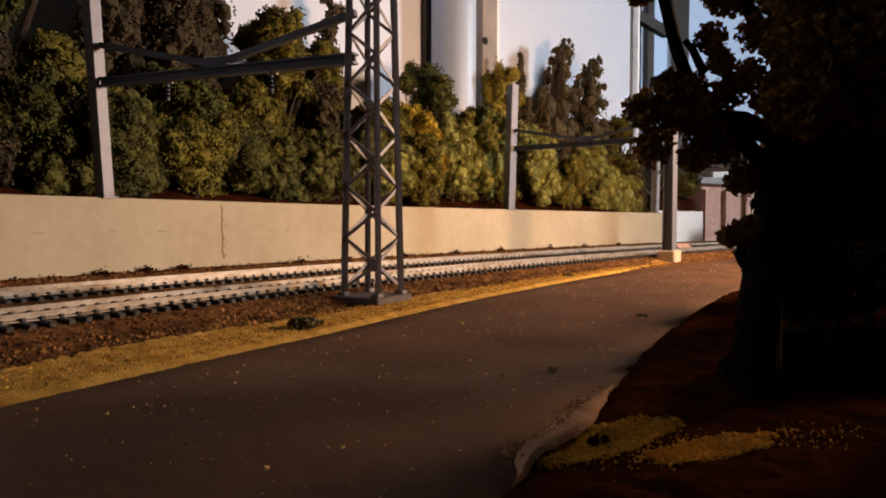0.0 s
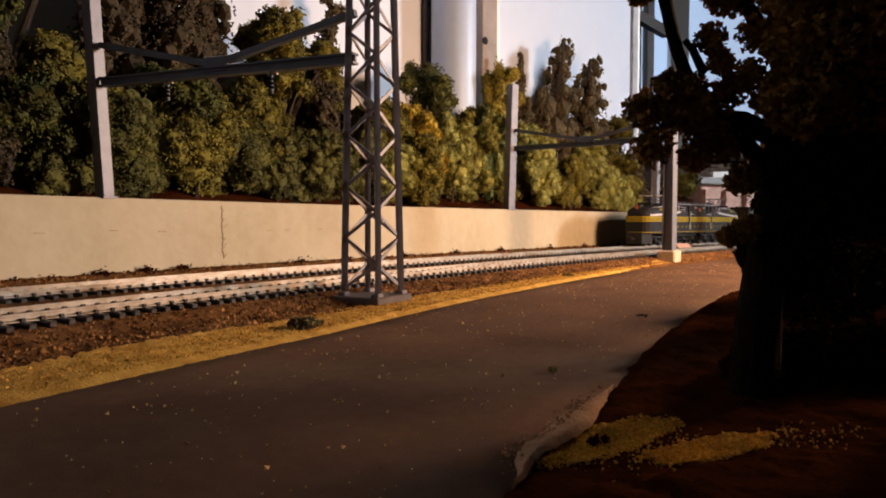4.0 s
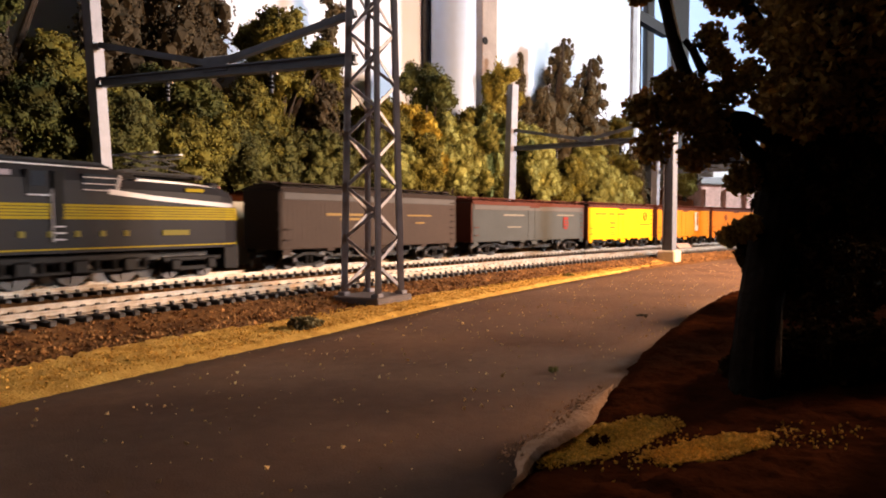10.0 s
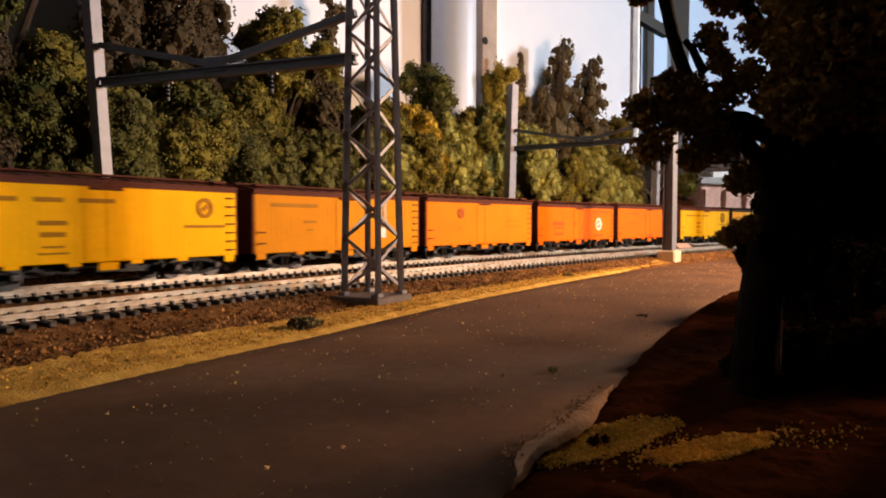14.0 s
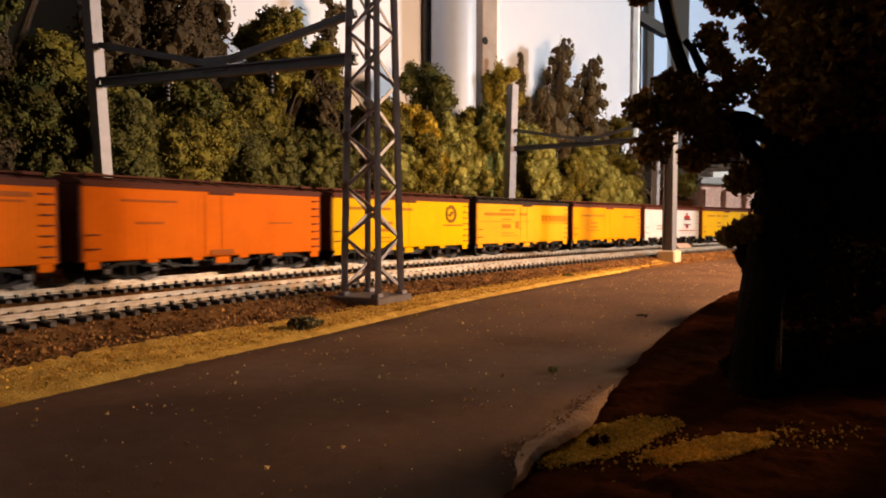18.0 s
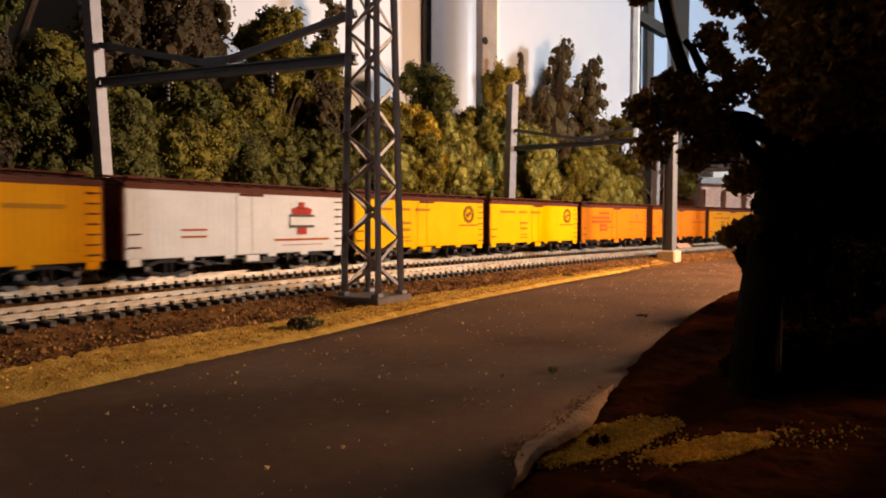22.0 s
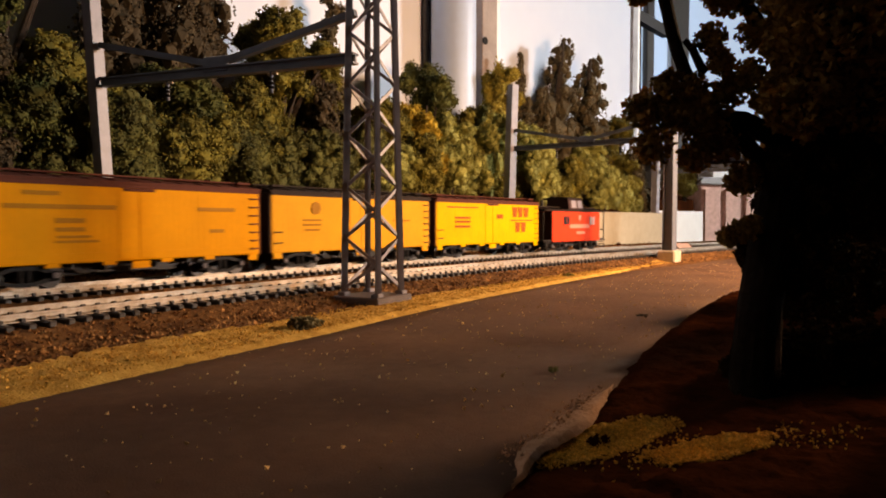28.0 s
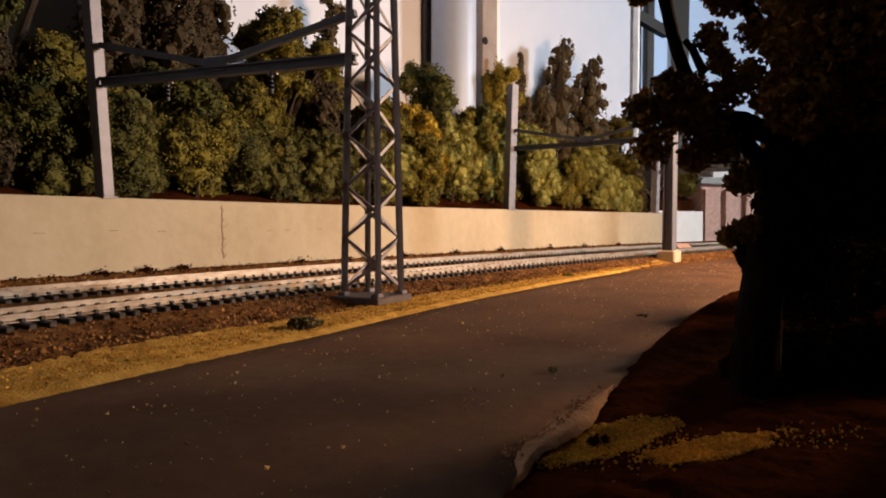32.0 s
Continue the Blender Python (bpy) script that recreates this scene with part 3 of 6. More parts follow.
def leafy_tree(s, off, top, low, wide, mat, seed, label, group="trees behind the wall"):
    """A round-headed tree: tapered trunk, limbs and a lumpy crown."""
    ground = 0.047 + (off - 0.07) * 0.35
    tree = empty("tree", beside(s, off, ground - 0.001), label, "tree", group)
    rng = random.Random(seed)
    h, lo, r = top - ground, max(0.012, low - ground - 0.035), wide * 0.64
    bm = pipe(bmesh.new(), [(0, 0, 0), (0.001, 0.0, lo * 0.5), (-0.001, 0.001, lo), (0, 0, h * 0.8)], [r * 0.13, r * 0.1, r * 0.08, r * 0.03])
    for k in range(5):
        a = rng.uniform(0, 6.28)
        pipe(bm, [(0, 0, lo * 0.75), (math.cos(a) * r * 0.4, math.sin(a) * r * 0.4, lo + (h - lo) * 0.25), (math.cos(a) * r * 0.75, math.sin(a) * r * 0.75, lo + (h - lo) * 0.5)], [r * 0.06, r * 0.045, r * 0.02], 6)
    part("trunk", bm, BARK, tree)
    lumps = []
    mid, half = (h + lo) / 2, (h - lo) / 2
    for k in range(13):
        a, u = rng.uniform(0, 6.28), rng.uniform(-0.8, 0.72)
        e = math.sqrt(max(0.05, 1 - u * u)) * r * 0.62
        q = r * rng.uniform(0.30, 0.52)
        lumps.append(((math.cos(a) * e, math.sin(a) * e, mid + u * half * 0.85), (q, q, q * rng.uniform(0.7, 1.0))))
    lumps.append(((0, 0, mid), (r * 0.6, r * 0.6, half * 0.8)))
    foliage("crown", lumps, 12500, 0.0012, mat, seed, tree, 0.62)
    return tree


def cypress(s, off, top, low, wide, mat, seed, label, bend=0.0):
    """A narrow, ragged conifer."""
    ground = 0.047 + (off - 0.07) * 0.35
    tree = empty("cypress_tree", beside(s, off, ground - 0.001), label, "tree", "cypresses behind the wall")
    rng = random.Random(seed)
    h, r = top - ground, wide * 0.92
    part("trunk", pipe(bmesh.new(), [(0, 0, 0), (0, 0, h * 0.5), (bend * 0.6, 0, h * 0.97)], [r * 0.16, r * 0.1, r * 0.03]), BARK, tree)
    lumps = []
    for k in range(17):
        f = k / 16
        q = r * (1.02 - 0.72 * f ** 1.3) * rng.uniform(0.6, 0.85)
        a = rng.uniform(0, 6.28)
        e = r * 0.36 * (1 - f * 0.7)
        lumps.append(((math.cos(a) * e + bend * f * f, math.sin(a) * e, h * (0.12 + 0.86 * f) - q * 0.8), (q, q, q * rng.uniform(1.1, 1.7))))
    foliage("crown", lumps, 9000, 0.0014, mat, seed, tree, 0.55, core_share=0.60)
    return tree


def bush(s, off, top, low, wide, mat, seed, label):
    """A soft heap of foliage that rests on the slope."""
    ground = 0.047 + (off - 0.07) * 0.35
    thing = empty("bush", beside(s, off, ground - 0.002), label, "bush", "bushes along the wall")
    rng = random.Random(seed)
    h, r = top - ground, wide / 2
    deep = min(r, 0.017 + (off - 0.088) * 0.6)
    part("stem", pipe(bmesh.new(), [(0, 0, 0), (0.001, 0, h * 0.3), (0, 0, h * 0.6)], [0.0022, 0.0016, 0.0008], 6), BARK, thing)
    lumps = []
    for k in range(12):
        f = rng.uniform(0.08, 0.85)
        q = r * rng.uniform(0.34, 0.52)
        e = r * 0.62 * math.sqrt(1 - (f * 0.85) ** 2)
        a = rng.uniform(0, 6.28)
        lumps.append(((math.cos(a) * e, math.sin(a) * min(e, deep * 0.6), h * f), (q, min(q, deep * 0.6), q * rng.uniform(0.75, 1.05))))
    lumps.append(((0, 0, h * 0.42), (r * 0.68, deep * 0.7, h * 0.44)))
    foliage("crown", lumps, 17000 if mat in (LEAF_MIST, LEAF_MIST_DIM) else 13000, 0.0008 if mat in (LEAF_MIST, LEAF_MIST_DIM) else 0.0011, mat, seed, thing, 0.50 if mat in (LEAF_MIST, LEAF_MIST_DIM) else 0.62)
    return thing


LEAFY = [(1.236, 0.145, 0.222, 0.150, 0.072, LEAF_OLIVE), (1.411, 0.140, 0.221, 0.125, 0.062, LEAF_GREEN), (1.536, 0.140, 0.246, 0.128, 0.050, LEAF_STRAW),
         (1.026, 0.140, 0.275, 0.085, 0.070, LEAF_GREEN), (1.810, 0.150, 0.215, 0.117, 0.050, LEAF_OLIVE), (2.020, 0.152, 0.142, 0.060, 0.062, LEAF_OLIVE), (0.975, 0.120, 0.260, 0.080, 0.070, LEAF_BROWN_DIM), (1.276, 0.150, 0.212, 0.140, 0.050, LEAF_OLIVE)]
CYPRESSES = [(1.115, 0.165, 0.285, 0.130, 0.056, 0.0), (1.168, 0.160, 0.285, 0.128, 0.056, 0.003), (1.142, 0.150, 0.270, 0.13, 0.054, 0.0), (1.316, 0.170, 0.275, 0.176, 0.034, 0.0), (1.599, 0.150, 0.256, 0.163, 0.024, -0.003),
             (1.676, 0.155, 0.292, 0.142, 0.070, 0.024), (1.735, 0.150, 0.279, 0.147, 0.070, 0.024), (1.272, 0.130, 0.174, 0.084, 0.045, 0.0), (1.640, 0.150, 0.215, 0.142, 0.040, 0.0), (1.79, 0.100, 0.148, 0.06, 0.030, 0.0)]
BUSHES_NEAR = [(0.99, 0.095, 0.150), (1.033, 0.095, 0.139), (1.060, 0.090, 0.119), (1.091, 0.088, 0.116), (1.126, 0.088, 0.112), (1.183, 0.090, 0.121), (1.230, 0.090, 0.116), (1.277, 0.088, 0.115),
               (1.346, 0.090, 0.120), (1.410, 0.100, 0.146), (1.465, 0.100, 0.160), (1.551, 0.090, 0.141), (1.613, 0.088, 0.123), (1.691, 0.088, 0.118), (1.748, 0.088, 0.108), (1.310, 0.089, 0.118)]
BUSHES_BACK = [(1.159, 0.112, 0.144, LEAF_OLIVE), (1.136, 0.122, 0.149, LEAF_GREEN), (1.205, 0.118, 0.146, LEAF_OLIVE), (1.382, 0.120, 0.168, LEAF_GOLD), (1.562, 0.112, 0.161, LEAF_MIST), (1.680, 0.116, 0.164, LEAF_MIST),
               (1.786, 0.120, 0.160, LEAF_OLIVE), (1.44, 0.125, 0.17, LEAF_OLIVE), (1.07, 0.12, 0.16, LEAF_OLIVE), (1.335, 0.125, 0.16, LEAF_OLIVE), (1.49, 0.12, 0.175, LEAF_OLIVE)]


def build_trees():
    for i, (s, off, top, low, wide, mat) in enumerate(LEAFY):
        leafy_tree(s, off, top, low, wide, mat, 20 + i, "round-headed green foam tree behind the wall" if mat is LEAF_GREEN else "olive-yellow round foam tree behind the wall")
    for i, (s, off, top, low, wide, bend) in enumerate(CYPRESSES):
        # left cypresses get the dimmed brown in place of weaker light
        cypress(s, off, top, low, wide, LEAF_BROWN_DIM if s < 1.3 else LEAF_BROWN, 50 + i, "dry brown narrow cypress before the sky board", bend)
    for i, (s, off, top) in enumerate(BUSHES_NEAR):
        # bush colour darkens to the left in place of light falling off
        bush(s, off, top, 0.05, 0.074, LEAF_BROWN_DIM if s < 1.0 else LEAF_GREEN if s < 1.05 else LEAF_OLIVE if i % 4 == 0 else LEAF_MIST_DIM if s < 1.3 else LEAF_MIST, 80 + i, "soft pale-green fibre bush behind the wall")
    for i, (s, off, top, mat) in enumerate(BUSHES_BACK):
        bush(s, off, top, 0.05, 0.078, mat, 120 + i, "golden-yellow foam bush on the slope" if mat is LEAF_GOLD else "olive foam bush on the slope")


def build_shade_tree():
    """The dark tree close to the lens, beside the road."""
    tree = empty("roadside_tree", pose(0.086, 0.148, 0.0), "big dark backlit tree with brown leaves beside the road", "tree")
    o = Vector((0.086, 0.148, 0.0))
    at = lambda px, py, pz: tuple(Vector((px, py, pz)) - o)
    part("trunk", pipe(bmesh.new(), [at(0.0655, 0.139, -0.001), at(0.0655, 0.139, 0.004), at(0.0670, 0.1405, 0.020), at(0.0735, 0.145, 0.040), at(0.081, 0.150, 0.058), at(0.086, 0.148, 0.11)], [0.0060, 0.0044, 0.0042, 0.0046, 0.0056, 0.005], 28), BACKLIT_BARK, tree, smooth=True)
    limbs = [([(0.078, 0.150, 0.043), (0.0645, 0.142, 0.0525), (0.0570, 0.141, 0.0590), (0.0520, 0.141, 0.0647), (0.0488, 0.141, 0.0725), (0.0463, 0.141, 0.0828), (0.0450, 0.140, 0.100)], [0.0020, 0.0016, 0.0014, 0.0015, 0.0013, 0.0012, 0.0008]),
             ([(0.0535, 0.141, 0.0640), (0.0545, 0.141, 0.0680), (0.0522, 0.141, 0.0725), (0.0505, 0.141, 0.0745)], [0.0011, 0.0009, 0.0008, 0.0006]),
             ([(0.079, 0.152, 0.028), (0.070, 0.145, 0.033), (0.0625, 0.139, 0.0350)], [0.0022, 0.0016, 0.0008]),
             ([(0.080, 0.147, 0.052), (0.064, 0.144, 0.058), (0.048, 0.142, 0.060), (0.040, 0.141, 0.061)], [0.0026, 0.0020, 0.0014, 0.0007]),
             ([(0.083, 0.147, 0.06), (0.07, 0.142, 0.072), (0.058, 0.139, 0.088)], [0.0026, 0.0018, 0.0010]),
             ([(0.088, 0.148, 0.06), (0.105, 0.152, 0.075), (0.122, 0.155, 0.09)], [0.003, 0.0024, 0.0012])]
    for pts, radii in limbs:
        part("limb", pipe(bmesh.new(), [at(*p) for p in pts], radii, 12), BACKLIT_BARK, tree, smooth=True)
    clusters = [((0.0455, 0.141, 0.0605), 0.0062), ((0.0415, 0.141, 0.0600), 0.0040), ((0.0505, 0.141, 0.0590), 0.0055), ((0.0440, 0.141, 0.0525), 0.0046), ((0.0555, 0.141, 0.0555), 0.0050), ((0.0530, 0.141, 0.0505), 0.0040), ((0.0590, 0.142, 0.0530), 0.0042),
                ((0.0600, 0.142, 0.0640), 0.0040), ((0.0520, 0.140, 0.0640), 0.0036), ((0.0555, 0.140, 0.0745), 0.0036), ((0.0590, 0.141, 0.0830), 0.0042), ((0.0405, 0.139, 0.0840), 0.0032), ((0.0560, 0.140, 0.0835), 0.0030), ((0.0580, 0.141, 0.0700), 0.0030),
                ((0.0595, 0.139, 0.0335), 0.0022), ((0.0620, 0.139, 0.0345), 0.0024), ((0.0640, 0.139, 0.0355), 0.0024), ((0.0630, 0.141, 0.0455), 0.0040), ((0.0650, 0.141, 0.0850), 0.0052), ((0.0655, 0.141, 0.0760), 0.0045), ((0.0640, 0.141, 0.0670), 0.0040), ((0.0470, 0.141, 0.0655), 0.0030), ((0.0550, 0.140, 0.0600), 0.0040),
                # six twigs added out of sight to shade the road's near left
                ((0.1000, 0.1995, 0.0475), 0.0095), ((0.0940, 0.191, 0.0540), 0.0100), ((0.1010, 0.200, 0.0600), 0.0110), ((0.0890, 0.178, 0.0510), 0.0090), ((0.1080, 0.214, 0.0680), 0.0120), ((0.0960, 0.186, 0.0640), 0.0110)]
    mass = [((0.083, 0.145, 0.076), 0.0120), ((0.092, 0.143, 0.088), 0.014), ((0.080, 0.144, 0.095), 0.011), ((0.098, 0.151, 0.068), 0.014), ((0.0845, 0.149, 0.053), 0.011), ((0.099, 0.151, 0.051), 0.014), ((0.104, 0.144, 0.09), 0.016), ((0.112, 0.152, 0.066), 0.015), ((0.117, 0.155, 0.050), 0.013),
            ((0.078, 0.148, 0.0400), 0.0085), ((0.09, 0.15, 0.108), 0.018), ((0.078, 0.147, 0.064), 0.009), ((0.091, 0.146, 0.043), 0.010), ((0.0755, 0.144, 0.0860), 0.0075), ((0.0755, 0.144, 0.0745), 0.0065), ((0.0735, 0.146, 0.0475), 0.0055), ((0.106, 0.148, 0.041), 0.010),
            # low masses added to shade road and bank and close bright gaps
            ((0.1310, 0.264, 0.016), 0.0100), ((0.117, 0.210, 0.015), 0.013), ((0.119, 0.211, 0.027), 0.010), ((0.145, 0.235, 0.017), 0.013), ((0.174, 0.258, 0.018), 0.014),
            ((0.0715, 0.149, 0.002), 0.0086), ((0.085, 0.152, 0.003), 0.0100), ((0.0750, 0.147, 0.0290), 0.0092), ((0.100, 0.156, 0.003), 0.0105)]
    for i, (c, r) in enumerate(clusters):
        rng = np.random.default_rng(200 + i)
        pts = lump_points([(at(*c), (r, r * 0.8, r))], 520, rng, 0.15)
        me = crumb_mesh("leafy_twig", pts, rng.uniform(0.0005, 0.0011, 520), rng, 0.35)
        me.materials.append(LEAF_DARK)
        shared("leafy_twig", me, LEAF_DARK, tree)
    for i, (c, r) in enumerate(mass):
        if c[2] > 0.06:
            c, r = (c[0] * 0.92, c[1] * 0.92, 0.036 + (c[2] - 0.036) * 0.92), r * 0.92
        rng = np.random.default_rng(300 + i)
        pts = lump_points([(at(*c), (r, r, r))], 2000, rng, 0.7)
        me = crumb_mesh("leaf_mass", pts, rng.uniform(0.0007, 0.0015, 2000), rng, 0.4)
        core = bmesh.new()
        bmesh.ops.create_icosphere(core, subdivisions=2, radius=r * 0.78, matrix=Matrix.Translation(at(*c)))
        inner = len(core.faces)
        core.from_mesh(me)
        # masses below this height take the leaf colour darkened for shade
        ob = part("leaf_mass", core, LEAF_DARK if c[2] > 0.058 else LEAF_SHADED, tree)
        ob.data.materials.append(GAP_SHADE)
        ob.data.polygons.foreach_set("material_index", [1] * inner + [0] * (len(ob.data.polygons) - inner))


# ---- room: column, boards, window, far buildings ----
def build_room():
    p = beside(1.4985, 0.176)
    x, y = p.translation.x, p.translation.y
    col = empty("white_column", pose(x, y, -0.95), "round white pipe column before the sky board", "column")
    part("shaft", tube(bmesh.new(), (0, 0, 0), (0, 0, 2.4), 0.0265, 0.0265, 48), PIPE, col, smooth=True)
    part("collar", tube(bmesh.new(), (0, 0, 0.0), (0, 0, 0.05), 0.031, 0.031, 32), PIPE, col)
    post = empty("dark_post", beside(1.4765, 0.199, -0.95), "thin dark stained post beside the column", "post")
    part("post_body", boxed((0, 0, 1.2), (0.0060, 0.006, 2.4), 0.001), DARKWOOD, post)
    brd = empty("upright_board", beside(1.574, 0.190, -0.95), "grey-brown upright board with a screw hole", "board")
    part("plank", boxed((0, 0, 1.2), (0.030, 0.012, 2.4), 0.001), BOARD, brd)
    part("edge_strip", boxed((0.0205, 0.002, 1.2), (0.008, 0.010, 2.4), 0.001), WHITE, brd, "pale edge strip")
    part("screw_hole", tube(bmesh.new(), (-0.0105, -0.0072, 1.217), (-0.0105, -0.0055, 1.217), 0.0048, 0.0048, 16), MATT_BLACK, brd, "round dark hole")
    frm = empty("shelf_upright", beside(1.952, 0.212, -0.95), "pale square upright at the end of the sky board", "post")
    part("upright", boxed((0, 0, 1.2), (0.018, 0.012, 2.4), 0.002), ROOFING, frm)
    # white strip stands in for light on the upright's right face
    part("lit_face", boxed((0.016, 0.004, 1.2), (0.012, 0.010, 2.4), 0.001), WHITE, frm, "white strip coloured for the upright's lit face")
    rail = empty("shelf_rail", pose(0, 0, 0), "dark overhead shelf rail above the layout", "rail")
    part("rail_bar", bar(bmesh.new(), (0.30, 1.56, 0.60), (0.66, 2.0, 0.60), 0.02, 0.03), DARKWOOD, rail)
    for hx, hy in ((0.30, 1.56), (0.66, 2.0)):
        part("hanger_rod", tube(bmesh.new(), (hx, hy, 0.60), (hx, hy, 1.452), 0.006), DARKWOOD, rail)
    # walls of the room
    x0, x1, y0, y1, z0, z1 = -1.8, 4.2, -3.6, 2.6, -0.95, 1.45
    tagged(part("floor", boxed(((x0 + x1) / 2, (y0 + y1) / 2, z0 - 0.05), (x1 - x0 + 0.2, y1 - y0 + 0.2, 0.1)), CARPET), "brown carpeted room floor", "floor", kind="structure")
    tagged(part("ceiling", boxed(((x0 + x1) / 2, (y0 + y1) / 2, z1 + 0.05), (x1 - x0 + 0.2, y1 - y0 + 0.2, 0.1)), ROOM), "plain tan ceiling", "ceiling", kind="structure")
    for name, c, s in (("wall_west", (x0 - 0.05, (y0 + y1) / 2, 0.25), (0.1, y1 - y0, 2.4)), ("wall_south", ((x0 + x1) / 2, y0 - 0.05, 0.25), (x1 - x0, 0.1, 2.4))):
        tagged(part(name, boxed(c, s), ROOM), "plain tan room wall", "wall", kind="structure")
    bm = bmesh.new()
    for a, b, c, d in ((y0, 0.40, z0, z1), (1.10, y1, z0, z1), (0.40, 1.10, z0, 0.60), (0.40, 1.10, 1.30, z1)):
        box(bm, (x1 + 0.05, (a + b) / 2, (c + d) / 2), (0.1, b - a, d - c))
    tagged(part("wall_east", bm, ROOM), "tan room wall with a window", "wall", kind="structure")
    win = empty("window_2", pose(0, 0, 0), "white-framed window that lets daylight in", "window", kind="structure")
    for c, s in (((4.26, 0.415, 0.95), (0.05, 0.03, 0.70)), ((4.26, 1.085, 0.95), (0.05, 0.03, 0.70)), ((4.26, 0.75, 0.615), (0.05, 0.64, 0.03)), ((4.26, 0.75, 1.285), (0.05, 0.64, 0.03))):
        part("window_frame", boxed(c, s, 0.004), WHITE, win)
    tagged(part("daylight_backdrop", boxed((4.40, 0.75, 0.95), (0.02, 1.4, 1.3)), SKY_GLOW), "pale blue sky outside the window", "backdrop", kind="structure")
    wx0, wx1, wz0, wz1 = 0.765, 1.45, 0.30, 1.30
    bm = bmesh.new()
    for a, b, c, d in ((x0, wx0, z0, z1), (wx1, x1, z0, z1), (wx0, wx1, z0, wz0), (wx0, wx1, wz1, z1)):
        box(bm, ((a + b) / 2, y1 + 0.05, (c + d) / 2), (b - a, 0.1, d - c))
    tagged(part("wall_north", bm, ROOM), "tan room wall with a window", "wall", kind="structure")
    win = empty("window_1", pose(0, 0, 0), "white-framed window with pale blue daylight", "window", kind="structure")
    for c, s in (((0.795, 2.61, 0.8), (0.03, 0.06, 1.0)), ((1.435, 2.61, 0.8), (0.03, 0.06, 1.0)), ((1.115, 2.61, 0.315), (0.61, 0.06, 0.03)), ((1.115, 2.61, 1.285), (0.61, 0.06, 0.03)), ((0.91, 2.61, 0.8), (0.07, 0.05, 0.94))):
        part("window_frame", boxed(c, s, 0.004), WHITE, win)
    part("window_sill", boxed((1.115, 2.57, 0.29), (0.75, 0.10, 0.025), 0.004), WHITE, win)
    tagged(part("daylight_backdrop", boxed((1.115, 2.78, 0.8), (1.6, 0.02, 1.6)), SKY_GLOW), "pale blue sky outside the window", "backdrop", kind="structure")
    # the table under the layout
    table = empty("layout_table", pose(1.2, -0.5, -0.02), "wooden table top that carries the layout", "table")
    part("table_top", boxed((0, 0, -0.011), (4.3, 4.7, 0.036), 0.004), BOARD, table)
    for lx in (-2.0, 0, 2.0):
        for ly in (-2.2, 2.2):
            part("leg", boxed((lx, ly, -0.479), (0.07, 0.07, 0.90), 0.004), BOARD, table)


def build_far_street():
    """What shows past the end of the retaining wall."""
    tagged(part("far_street", strip([(-0.055, 0.0008), (0.03, 0.0016), (0.10, 0.0018), (0.2, 0.0018)], 1.80, 2.35, 0.03), GREY_ROAD), "pale grey paved street past the wall's end", "pavement", kind="structure")
    low = strip([(0.128, 0.0), (0.128, 0.056), (0.134, 0.056), (0.134, 0.0)], 1.80, 2.04, 0.02, close=True)
    tagged(part("low_white_wall", low, WHITE), "low white garden wall past the retaining wall", "wall", kind="structure")
    house = empty("brick_house", pose(0.555, 1.37, 0.0, 0, 0, 20), "salmon-pink model brick house with a pale flat roof", "house")
    part("wall", boxed((0, 0, 0.055), (0.17, 0.12, 0.110), 0.001), PINK, house)
    part("roof", boxed((0, 0, 0.117), (0.19, 0.14, 0.014), 0.002), ROOFING, house, "pale grey flat roof")
    part("parapet", boxed((0.02, 0.01, 0.134), (0.12, 0.1, 0.022), 0.002), WHITE, house, "white roof box")
    for k in range(4):
        part("pilaster", boxed((-0.075 + 0.05 * k, -0.062, 0.052), (0.008, 0.006, 0.100), 0.001), PINK, house)
    crate = empty("fallen_signboard", pose(0.289, 0.800, 0.0062, 28, 0, 20), "small pinkish board lying beside the track", "board")
    part("panel", boxed((0, 0, 0.002), (0.020, 0.015, 0.0012), 0.0003), material("pink_card", (0.80, 0.50, 0.42), 0.8), crate)
    part("prop", boxed((0.009, 0.004, 0.0005), (0.003, 0.010, 0.003), 0.0003), PINK, crate)


def clump(x, y, r, n, seed, mat, label, name="lichen_clump", flatten=0.45):
    rng = np.random.default_rng(seed)
    thing = empty(name, pose(x, y, 0.0004), label, "clump")
    lumps = [((rng.normal(0, r * 0.4), rng.normal(0, r * 0.25), r * flatten * 0.6), (r * 0.7, r * 0.5, r * flatten)) for k in range(4)]
    foliage("tuft", lumps, n, r * 0.12, mat, seed, thing, 0.5, core_share=0.6, knobs=0)


